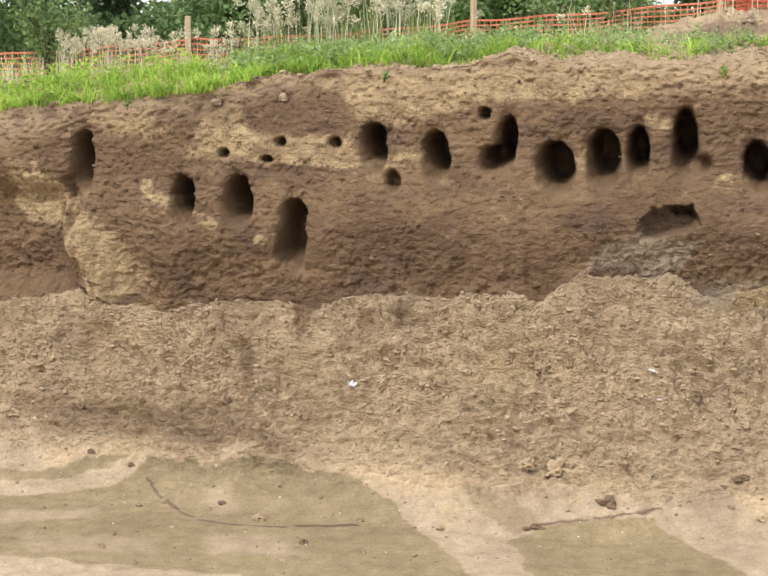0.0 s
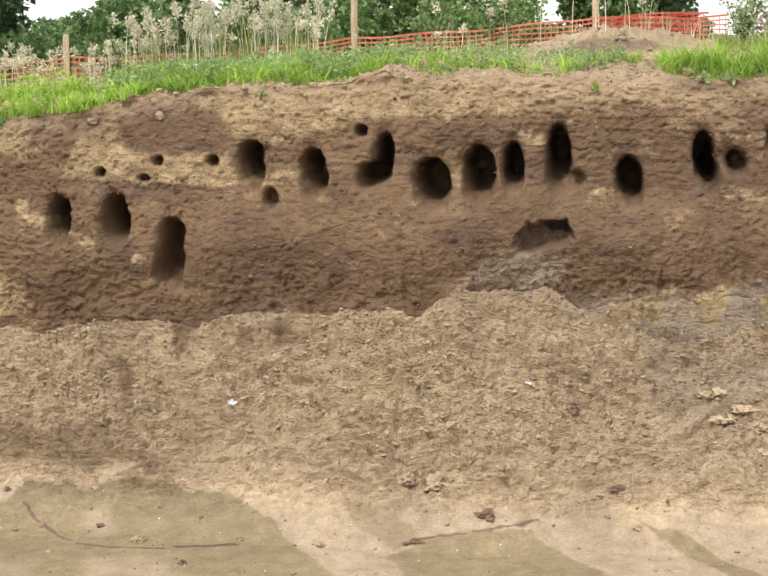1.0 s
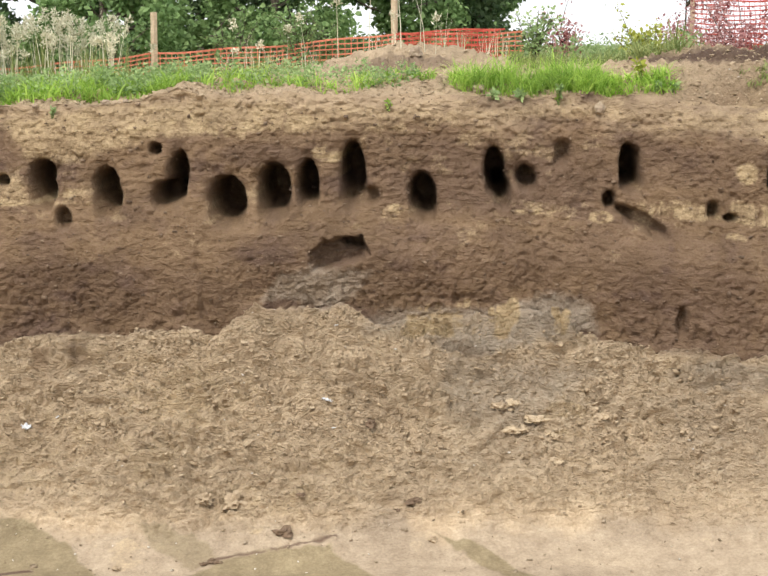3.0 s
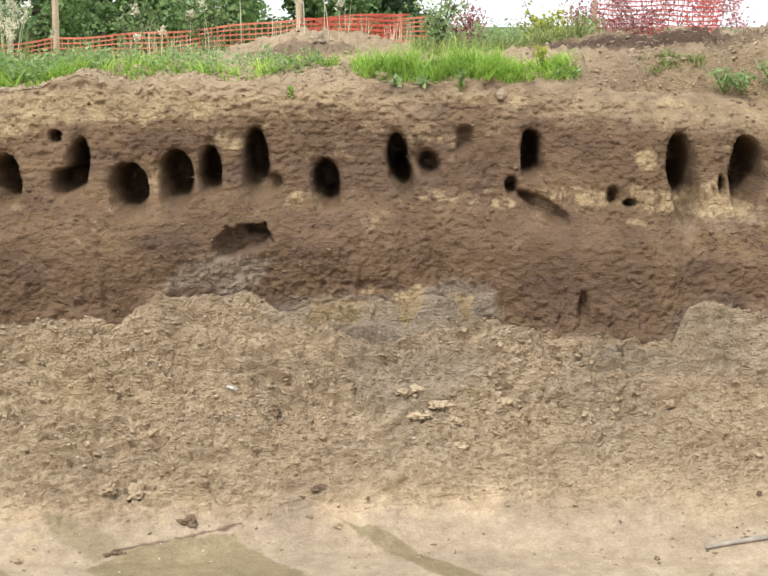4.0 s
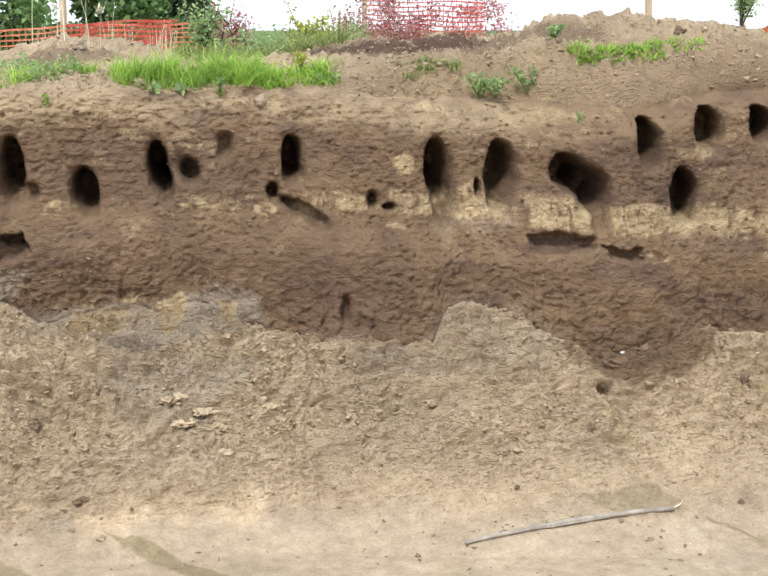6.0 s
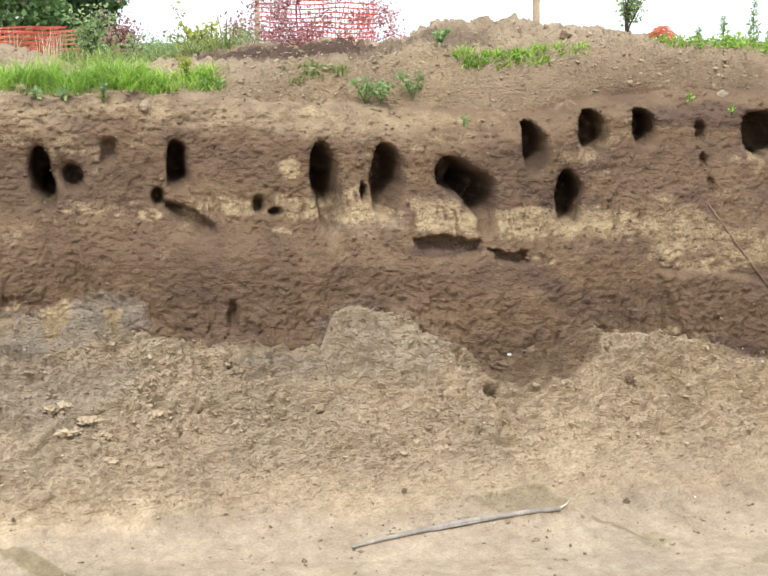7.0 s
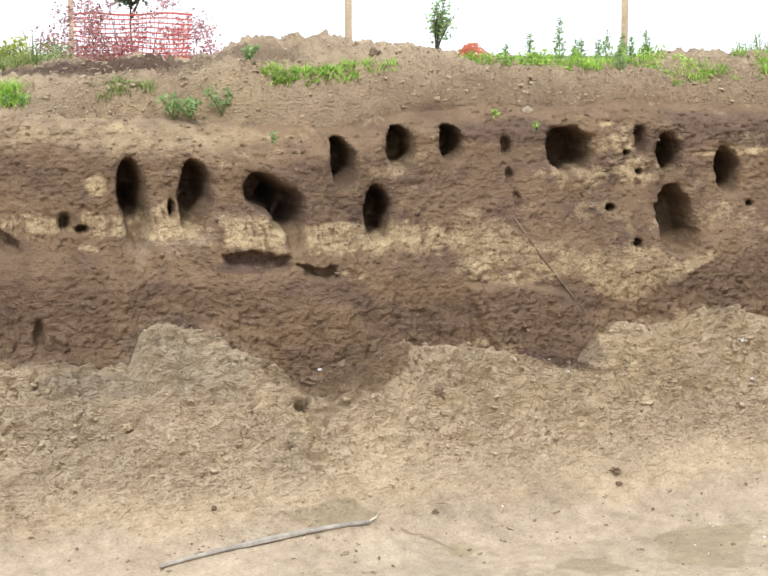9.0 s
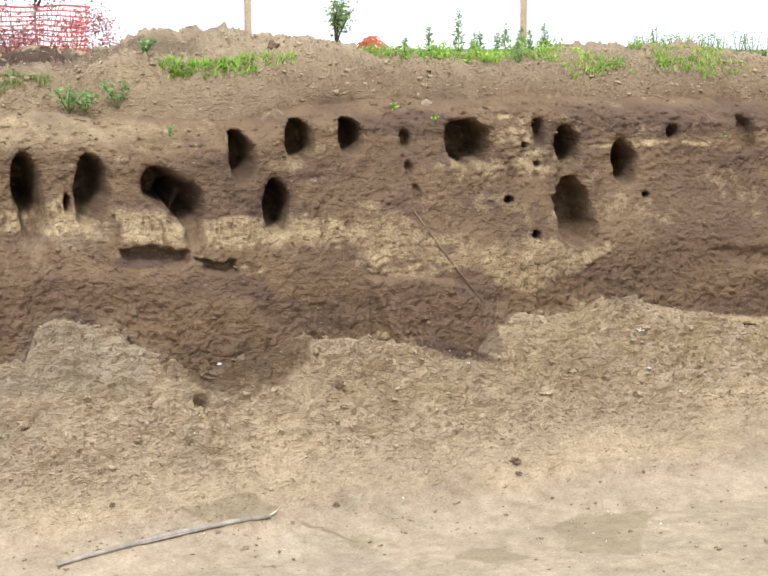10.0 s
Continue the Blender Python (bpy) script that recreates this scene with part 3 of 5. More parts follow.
def beds(lay):
    # pale sand beds
    lay("pale", -1.5, 2.86, .30, .15, .9)
    lay("pale", -.62, 2.71, .52, .06, .8)
    lay("pale", .1, 2.74, .55, .07, .7)
    lay("pale", 1.2, 3.40, 1.5, .13, .7)
    lay("pale", -.45, 3.35, .4, .10, .6)
    lay("pale", -3.35, 2.28, .40, .22, .85, -40)
    lay("pale", -2.62, 1.82, .60, .17, .9, -42, .5, .5)
    lay("pale", -2.5, 3.02, .5, .08, .6, -6)
    lay("pale", -2.2, 2.37, .2, .07, .95, -35)
    lay("pale", -1.65, 2.15, .16, .06, .9, -25)
    lay("pale", -1.1, 1.98, .08, .05, .9)
    lay("pale", 2.5, 3.12, .15, .09, .8)
    for k, (cs, rz) in enumerate(((3.30, .06), (3.38, .08), (3.47, .06), (3.56, .05), (3.66, .07), (3.74, .11), (3.80, .10), (3.95, .05), (4.52, .06), (4.62, .05))):
        lay("pale", cs, 1.69 + .02 * (k % 3), .035, rz, .9, 8 * (k % 3 - 1), .3, .5)
    lay("pale", 3.44, 1.68, .2, .05, .6)
    lay("pale", 7.95, .72, .06, .35, .6, 22)
    lay("pale", 4.13, 1.74, .07, .13, 1.0, -15)
    lay("pale", 4.55, 1.62, .06, .08, .8)
    lay("pale", 5.65, 2.66, .42, .05, .95)
    lay("pale", 6.2, 2.62, .22, .09, .95)
    lay("pale", 6.78, 2.58, .30, .13, .7)
    lay("pale", 6.18, 2.96, .09, .08, .8)
    lay("pale", 6.05, 2.40, .1, .05, .8)
    lay("pale", 4.92, 2.55, .1, .05, .9)
    lay("pale", 4.35, 2.60, .2, .025, .8)
    lay("pale", 3.10, 2.63, .1, .05, .8)
    lay("pale", 7.42, 2.52, .38, .13, .95)
    lay("pale", 8.2, 2.45, .22, .15, .9)
    lay("pale", 8.95, 2.48, .38, .11, .85)
    lay("pale", 9.3, 2.36, .55, .10, .6)
    lay("pale", 8.4, 2.13, .12, .06, .7)
    lay("pale", 10.1, 2.15, .7, .22, .55)
    lay("pale", 11.2, 3.28, .30, .20, .75)
    lay("pale", 11.5, 2.98, .25, .14, .7)
    lay("pale", 10.8, 2.95, .45, .10, .5)
    lay("pale", 12.9, 3.13, .75, .05, .85)
    lay("pale", 11.3, 2.05, .6, .22, .6)
    lay("pale", 12.0, 1.15, 1.3, .45, .6)
    lay("pale", 9.7, 1.1, .9, .35, .5)
    lay("pale", -.2, .75, .8, .35, .35)
    lay("pale", 1.3, 1.1, .6, .3, .35)
    lay("pale", 4.6, .85, .25, .12, .5)
    # dark loam, and shade put into the colour where noted
    lay("dark", -.83, 3.14, .50, .24, .3, 0, .12, .12)
    lay("dark", 2.0, 3.1, .5, .12, .5)
    lay("dark", 3.6, 3.1, .45, .16, .45)
    lay("dark", -2.2, 2.62, .9, .2, .35, -15)
    lay("dark", 5.7, 1.8, .75, .45, .5)
    lay("dark", 7.4, 1.95, 1.0, .2, .4)
    # next line: shade under the undercut ledge, painted as a dark strip
    lay("dark", 7.5, 2.24, .4, .06, .9)
    lay("dark", 8.1, 1.40, .50, .26, .3, -15, .4, .5)
    lay("silt", 8.35, .42, .40, .12, .8, -8, .5)
    # next line: the shallow recess's shade, put into the colour
    lay("dark", 2.56, 2.24, .25, .12, .6)
    lay("dark", 10.15, 1.58, .55, .36, .42, -22, .2)
    lay("dark", 3.9, 2.9, 1.2, .4, .52, 0, .5)
    lay("dark", 3.3, 2.15, 1.8, .3, .4, 0, .5)
    # next line: shade of the hollowed lower face, painted darker
    lay("dark", .6, 1.9, 1.6, .3, .35, 0, .5)
    # next line: a darker strip along the slab's lower rim
    lay("dark", 10.35, 1.26, .45, .06, .8, -16)
    lay("dark", 10.2, 3.38, .6, .14, .7)
    lay("dark", 12.9, 3.32, .8, .12, .8)
    lay("dark", 12.6, 1.9, .9, .25, .45)
    lay("dark", 13.4, 2.5, 1.0, .6, .5)
    lay("dark", 9.6, 2.95, .8, .3, .4)
    lay("dark", -1.25, .98, .10, .20, .2, -25, .6, .8)
    lay("dark", -1.9, .42, 1.0, .07, .24, -3, .6, .8)
    lay("dark", -.2, .33, .7, .05, .16, 0, .6, .8)
    lay("dark", .3, 1.45, .05, .12, .3, 15, .6, .8)
    lay("dark", -.45, 1.3, .06, .16, .25, 20, .6, .8)
    lay("dark", -2.9, 1.1, .10, .25, .2, 15, .6, .8)
    # ashy grey
    lay("grey", 3.6, 1.62, .75, .14, .5)
    lay("grey", 4.45, 1.68, .42, .18, .6)
    lay("grey", 4.2, 1.0, .8, .32, .36, 0, .6, .5)
    lay("grey", 6.0, 1.25, .6, .12, .5)
    lay("grey", 6.75, 1.5, .35, .25, .35)
    lay("grey", 2.4, 1.95, .35, .16, .5)
    lay("grey", 6.6, 2.42, .35, .08, .2)


def patches(fill):
    """Larger stains and beds with outlines of their own."""
    # pale earth of the upper bank
    fill("pale", [(-1.9, 2.72), (-1.8, 3.05), (-1.4, 3.28), (-1.32, 2.97), (-.3, 2.93), (-.22, 2.66), (-1.0, 2.66), (-1.5, 2.7)], .5)
    fill("pale", [(-.4, 3.42), (.5, 3.55), (2.0, 3.6), (2.3, 3.45), (1.5, 3.35), (.7, 3.2), (.05, 3.02), (-.3, 3.1)], .5)
    fill("pale", [(2.2, 3.55), (4.2, 3.55), (6.5, 3.48), (8.3, 3.4), (7.0, 3.2), (5.0, 3.42), (2.4, 3.38)], .42, .08)
    fill("pale", [(-2.95, 3.05), (-2.5, 3.04), (-2.0, 3.0), (-2.3, 2.88), (-2.75, 2.95)], .5)
    # the shoulder where the bank turns
    fill("pale", [(-2.97, 2.22), (-2.85, 2.15), (-2.55, 1.97), (-2.2, 1.55), (-2.35, 1.45), (-2.7, 1.38), (-2.82, 1.75)], .62)
    fill("pale", [(-3.8, 2.3), (-3.5, 2.47), (-3.2, 2.3), (-3.25, 2.08), (-3.6, 2.02)], .6)
    # dark brown earth, with the hollow's shade put into the colour
    fill("dark", [(-3.7, 1.75), (-3.3, 2.0), (-3.02, 2.25), (-3.05, 1.9), (-3.4, 1.65), (-3.65, 1.6)], .5)
    # dark loam, kept clear of sand
    fill("pale", [(-1.3, 3.05), (-1.2, 3.3), (-.85, 3.38), (-.45, 3.28), (-.28, 3.02), (-.7, 2.95), (-1.2, 2.96)], -.95, .04, .03)
    fill("dark", [(-1.3, 3.05), (-1.2, 3.3), (-.85, 3.38), (-.45, 3.28), (-.28, 3.02), (-.7, 2.95), (-1.2, 2.96)], .34, .04, .03)
    fill("dark", [(1.3, 3.24), (2.6, 3.30), (3.4, 3.28), (4.2, 3.32), (4.3, 2.85), (3.0, 3.0), (2.2, 3.12)], .34, .08)
    fill("dark", [(4.2, 3.2), (6.0, 3.22), (6.2, 2.76), (5.0, 2.8), (4.2, 2.7)], .36, .1, .12)
    fill("dark", [(4.4, 2.5), (6.2, 2.45), (6.3, 1.9), (4.9, 1.9)], .36, .1, .12)
    fill("dark", [(7.55, 1.34), (7.8, 1.62), (8.4, 1.68), (8.95, 1.5), (8.7, 1.22), (8.3, 1.1), (7.92, 1.1)], .25, .1, .14)
    fill("face", [(7.55, 1.34), (7.8, 1.62), (8.4, 1.68), (8.95, 1.5), (8.7, 1.22), (8.3, 1.1), (7.92, 1.1)], .7, .1, .14)
    fill("pale", [(9.55, 1.95), (10.0, 1.97), (10.5, 1.87), (10.87, 1.55), (10.87, 1.22), (10.5, 1.18), (10.15, 1.28), (9.8, 1.5)], -.9, .03, .03)
    fill("dark", [(9.55, 1.95), (10.0, 1.97), (10.5, 1.87), (10.87, 1.55), (10.87, 1.22), (10.5, 1.18), (10.15, 1.28), (9.8, 1.5)], .45, .03, .03)
    fill("dark", [(12.1, 2.25), (12.7, 2.3), (13.4, 2.2), (13.5, 1.7), (12.6, 1.72), (12.1, 1.75)], .3, .12, .12)
    fill("dark", [(9.9, 2.9), (11.2, 2.72), (12.0, 2.3), (11.0, 2.32), (10.2, 2.5)], .4, .1)
    fill("dark", [(11.9, 3.55), (14.6, 3.55), (14.6, 3.25), (13.0, 3.2), (12.0, 3.3)], .6)
    # browner earth that has slid onto the heap
    fill("face", [(-3.4, .62), (-2.2, .62), (-1.2, .58), (-.6, .42), (-.2, .3), (-.8, .26), (-2.0, .32), (-3.4, .36)], .42, .1, .16)
    fill("face", [(-1.42, 1.2), (-1.05, 1.1), (-.95, .8), (-1.1, .7), (-1.2, .95)], .6, .05, .12)
    fill("face", [(-2.82, 1.3), (-2.45, 1.32), (-2.4, 1.05), (-2.7, .96)], .5, .05, .1)
    fill("face", [(-.72, 1.45), (-.48, 1.45), (-.55, 1.2), (-.64, 1.14)], .65, .03, .06)
    fill("face", [(-.1, 1.48), (.12, 1.48), (.08, 1.3), (-.02, 1.28)], .6, .03, .06)
    fill("face", [(.2, 1.5), (.4, 1.55), (.5, 1.4), (.3, 1.3)], .45, .05, .1)
    # sand lower down
    fill("pale", [(10.7, 2.2), (11.3, 2.32), (11.8, 2.15), (12.3, 2.22), (11.9, 1.95), (11.3, 1.72), (10.9, 1.82)], .5)
    fill("pale", [(10.9, 1.5), (11.4, 1.4), (11.9, 1.6), (11.7, 1.1), (11.6, .7), (11.2, .75), (10.9, 1.1)], .5)
    fill("pale", [(13.15, 1.42), (13.95, 1.31), (14.3, 1.28), (14.3, 1.2), (13.3, 1.32)], .9, .03, .02)
    fill("pale", [(13.55, 1.12), (13.85, 1.25), (14.6, 1.25), (14.6, .95), (13.7, .98)], .7, .03, .03)
    # bedded sand, broken off in blocks
    fill("pale", [(5.25, 2.71), (5.86, 2.70), (6.4, 2.71), (6.4, 2.50), (5.85, 2.54), (5.25, 2.62)], .6, .025, .06)
    fill("pale", [(6.62, 2.70), (6.80, 2.82), (6.86, 2.60), (6.75, 2.48), (6.6, 2.5)], .6, .03, .05)
    fill("pale", [(7.22, 2.68), (7.66, 2.67), (7.78, 2.45), (7.78, 2.34), (7.36, 2.42), (7.2, 2.5)], .52, .04, .10)
    fill("pale", [(8.0, 2.57), (8.31, 2.58), (8.7, 2.52), (8.7, 2.32), (8.33, 2.27), (8.02, 2.31)], .55, .03, .09)
    fill("pale", [(8.78, 2.56), (9.28, 2.54), (9.6, 2.48), (9.3, 2.36), (8.78, 2.37)], .55, .02, .04)
    fill("pale", [(9.3, 2.48), (9.64, 2.58), (10.0, 2.6), (10.4, 2.22), (9.95, 2.1), (9.6, 2.16)], .42, .06, .14)
    # a washed runnel that opens into a small fan
    fill("silt", [(7.79, 1.02), (7.9, 1.0), (7.98, .72), (8.2, .52), (8.75, .44), (8.9, .3), (8.3, .28), (7.95, .42), (7.84, .7)], 1.0, .04, .05)
    fill("pale", [(7.76, 1.0), (7.7, 1.18), (7.78, 1.2), (7.85, 1.0), (7.92, .75), (7.86, .72)], .6, .03, .04)
    # ashy earth
    fill("grey", [(2.95, 1.74), (3.3, 1.64), (3.35, 1.45), (3.9, 1.35), (4.35, 1.5), (4.95, 1.52), (4.75, 1.82), (4.4, 1.9), (4.2, 1.75), (3.8, 1.68), (3.3, 1.7)], .62, .08, .1)
    fill("dark", [(4.2, 1.72), (4.4, 1.9), (4.75, 1.82), (4.95, 1.56), (4.6, 1.55), (4.3, 1.6)], .5, .06, .1)
    fill("dark", [(3.45, 1.5), (3.7, 1.5), (3.95, 1.44), (3.95, 1.36), (3.6, 1.4)], .5, .04)
    fill("grey", [(3.5, 1.45), (4.2, 1.4), (4.9, 1.3), (4.7, 1.0), (4.3, .7), (3.7, .75), (3.5, 1.1)], .5, .15, .12)
    fill("grey", [(6.2, 1.3), (6.45, 1.75), (6.65, 1.85), (7.1, 1.68), (7.6, 1.4), (7.3, 1.1), (6.6, 1.1)], .36, .15)
    fill("grey", [(1.9, 1.85), (2.1, 2.1), (2.4, 2.12), (2.9, 2.1), (2.8, 1.9), (2.4, 1.82)], .45)
    fill("grey", [(6.4, 2.45), (6.7, 2.62), (7.2, 2.5), (7.0, 2.32), (6.5, 2.3)], .22, .1)
    fill("pale", [(3.17, 1.53), (3.2, 1.68), (3.6, 1.70), (3.6, 1.54)], .95, .03, .04)
    fill("pale", [(3.97, 1.55), (4.0, 1.78), (4.16, 1.8), (4.14, 1.66), (4.05, 1.5)], 1.0, .02, .03)


def floor_marks(mask, ss, pp, where):
    def fill(name, corners, amount=1.0, soft=.03, wobble=.10):
        v = area(ss[where], pp[where], corners, soft, wobble, int(abs(corners[0][0]) * 23)) * abs(amount)
        mask[name][where] = np.maximum(mask[name][where], v) if amount > 0 else mask[name][where] * (1 - v)
    def crack_or_shadow(pts, width=.013, amount=.75):
        for (s0, p0), (s1, p1) in zip(pts, pts[1:]):
            n = np.array([p1 - p0, s0 - s1]) / math.hypot(s1 - s0, p1 - p0) * width
            strip = [(s0 - n[0], p0 - n[1]), (s0 + n[0], p0 + n[1]), (s1 + n[0], p1 + n[1]), (s1 - n[0], p1 - n[1])]
            fill("dark", strip, amount, .018, .05)
            fill("olive", strip, -amount, .018, .05)
    # damp olive silt between pale drying runs; one patch is painted shade
    fill("olive", [(-1.95, 1.85), (-1.8, 1.5), (-1.35, 1.44), (-.45, 1.42), (.03, 1.53), (.45, 1.75), (.8, 2.12), (1.25, 2.7), (1.5, 3.4), (-4.2, 3.4), (-4.2, 2.25), (-2.84, 2.12)], .85)
    fill("olive", [(-3.5, 1.78), (-2.97, 1.71), (-2.2, 1.5), (-1.95, 1.41), (-2.1, 1.6), (-2.9, 1.88), (-3.5, 1.98)], .8)
    fill("olive", [(1.55, 2.2), (1.75, 1.97), (2.2, 1.83), (2.65, 1.68), (2.85, 1.85), (3.25, 2.35), (3.6, 3.1), (2.0, 3.2), (1.72, 2.6)], .85)
    fill("olive", [(1.02, 1.58), (1.5, 1.6), (1.75, 1.9), (1.55, 2.08), (1.25, 1.85)], .55)
    fill("olive", [(3.45, 1.44), (3.7, 1.46), (3.95, 1.68), (4.3, 2.08), (4.9, 2.7), (4.5, 2.75), (4.05, 2.12), (3.8, 1.76)], .85)
    fill("olive", [(7.5, 1.56), (8.0, 1.5), (8.3, 1.68), (7.9, 1.76), (7.6, 1.72)], .5)
    fill("olive", [(10.6, 2.3), (11.0, 2.12), (11.6, 2.2), (11.3, 2.7), (10.9, 3.2), (10.4, 2.9)], .5)
    fill("olive", [(9.5, 2.65), (9.9, 2.58), (10.1, 2.9), (9.7, 3.0)], .5)
    # next line: a shadowy spot on the floor, put into the olive colour
    fill("olive", [(8.65, 2.1), (8.9, 2.08), (9.1, 2.22), (8.8, 2.28)], .55)
    fill("olive", [(6.1, 2.15), (6.35, 2.1), (6.5, 2.7), (6.1, 2.8)], .3, .08)
    fill("grey", [(7.8, 2.2), (8.3, 1.86), (8.6, 1.95), (8.95, 2.4), (9.1, 3.3), (7.6, 3.3)], .25, .12)
    fill("dark", [(-2.9, 1.1), (-2.2, 1.02), (-1.2, 1.0), (-.9, 1.15), (-1.5, 1.28), (-2.7, 1.3)], .22, .1)
    # pale smears where the damp has dried
    fill("olive", [(-1.2, 1.75), (-.9, 1.7), (-.7, 2.1), (-.95, 2.2)], -.6, .08)
    fill("olive", [(-2.7, 2.5), (-1.9, 2.2), (-1.8, 2.35), (-2.5, 2.8)], -.6, .08)
    fill("olive", [(-.8, 2.6), (-.1, 2.5), (.1, 2.9), (-.6, 3.0)], -.6, .1)
    fill("olive", [(-2.2, 2.9), (-1.2, 2.8), (-1.0, 3.1), (-2.0, 3.3)], -.5, .1)
    # cracks and runnels; the last is a ridge's shadow put into the colour
    crack_or_shadow([(-1.70, 1.64), (-1.42, 1.95), (-1.0, 2.3), (-.72, 2.36)], .022, .8)
    crack_or_shadow([(-.72, 2.36), (-.2, 2.3), (.35, 2.12)], .020, .9)
    crack_or_shadow([(-.15, 2.28), (.32, 2.12)], .026, 1.0)
    crack_or_shadow([(1.68, 1.97), (2.15, 1.81), (2.7, 1.60)], .018)
    crack_or_shadow([(8.4, 1.82), (8.6, 1.93), (8.8, 2.14)], .02, .5)


def top_marks(mask, ss, pp, where):
    def strew(name, cs, cp, rs, rp, amount=1.0):
        v = blob(ss, pp, cs, cp, rs, rp, 0, 0.4, 0.3, int(abs(cs * 13)))
        mask[name] = np.where(where, np.maximum(mask[name], v * amount), mask[name])
    strew("dark", 6.4, -1.5, .9, .40, .8)
    strew("dark", 10.3, -.45, 1.2, .35, .2)
    strew("pale", 7.2, -.6, .9, .3, .35)
    strew("dark", 5.6, -1.7, .4, .25, .7)
    strew("dark", 8.3, -1.9, .25, .2, .5)
    strew("dark", 7.6, -1.3, .7, .3, .5)
    strew("dark", 9.8, -.4, 1.3, .3, .2)
    # next line: shade on the left mound's front, put into the colour
    strew("dark", 3.0, -2.0, .7, .25, .5)


ground, SHEET = build_ground()


# ---------------------------------------------------------------- helpers for things
SS, PP, ZZ, CO, KIND, COLS, MASK = SHEET
_low, _top = (KIND[:, 0] <= 1), (KIND[:, 0] == 3)
_face = KIND[:, 0] == 2


def column(s):
    return int(np.clip(np.searchsorted(COLS, s), 1, len(COLS) - 2))


def ground_at(s, p):
    """Height of the sheet on the floor, the heap or behind the edge."""
    j = column(s)
    rows = _top if p < -0.12 + float(offset(s)) * 0.5 else _low
    q = plan(CO[rows, j, 0], CO[rows, j, 1])[1]
    o = np.argsort(q)
    return float(np.interp(p, q[o], CO[rows, j, 2][o]))


def face_at(s, z):
    """How far forward the cut face stands at height z."""
    j = column(s)
    q = plan(CO[_face, j, 0], CO[_face, j, 1])[1]
    return float(np.interp(z, CO[_face, j, 2], q))


def spot(s, p, up=0.0):
    x, y = place(s, p)
    return Vector((x, y, ground_at(s, p) + up))


def spot_face(s, z, out=0.0):
    x, y = place(s, face_at(s, z) + out)
    return Vector((x, y, z))


def thing(name, at, label, category, group=""):
    e = new(name)
    e.empty_display_size = 0.05
    e.location = at
    return tagged(e, label, category, group)


def part(name, me, parent, label=""):
    ob = new(name, me)
    ob.parent = parent
    if label:
        tagged(ob, label)
    return ob


def tube(points, radii, sides=7, wobble=0.0, rng=None):
    """Vertices and quads of a tapered, closed tube along points."""
    pts = [Vector(p) for p in points]
    vs, fs = [], []
    for i, p in enumerate(pts):
        d = (pts[min(i + 1, len(pts) - 1)] - pts[max(i - 1, 0)]).normalized()
        a = d.orthogonal().normalized() if abs(d.z) > 0.95 else d.cross(Vector((0, 0, 1))).normalized()
        b = d.cross(a)
        for k in range(sides):
            t = 2 * math.pi * k / sides
            r = radii[i] * (1 + (rng.uniform(-wobble, wobble) if rng else 0))
            vs.append(p + a * (math.cos(t) * r) + b * (math.sin(t) * r))
    n = len(pts)
    for i in range(n - 1):
        for k in range(sides):
            k2 = (k + 1) % sides
            fs.append((i * sides + k, i * sides + k2, (i + 1) * sides + k2, (i + 1) * sides + k))
    return vs, fs, n * sides


def tubes_mesh(name, tubes, mat, sides=7, wobble=0.0, rng=None):
    vs, fs = [], []
    for pts, radii in tubes:
        v, f, _ = tube(pts, radii, sides, wobble, rng)
        o = len(vs)
        vs += v
        fs += [tuple(o + i for i in q) for q in f]
        fs.append(tuple(o + i for i in range(sides))[::-1])
        fs.append(tuple(o + len(v) - sides + i for i in range(sides)))
    me = bpy.data.meshes.new(name)
    me.from_pydata([tuple(v) for v in vs], [], fs)
    me.materials.append(mat)
    me.polygons.foreach_set("use_smooth", np.ones(len(me.polygons), bool))
    return me


def lump_mesh(name, size, mat, seed, detail=3, rough=0.55, facets=0.22):
    """An uneven lump that sits on its flattened underside."""
    bm = bmesh.new()
    bmesh.ops.create_icosphere(bm, subdivisions=detail, radius=1)
    off = Vector((seed * 7.3, seed * 3.1, seed * 1.7))
    for v in bm.verts:
        n = noise.fractal(v.co * 1.3 + off, 0.8, 2.0, 4) * rough * 1.4
        facet = noise.cell(v.co * 2.1 + off) * facets
        v.co *= 1 + n + facet
        v.co = Vector((v.co.x * size[0], v.co.y * size[1], max(v.co.z, -0.55) * size[2]))
    me = bpy.data.meshes.new(name)
    bm.to_mesh(me)
    bm.free()
    me.materials.append(mat)
    return me


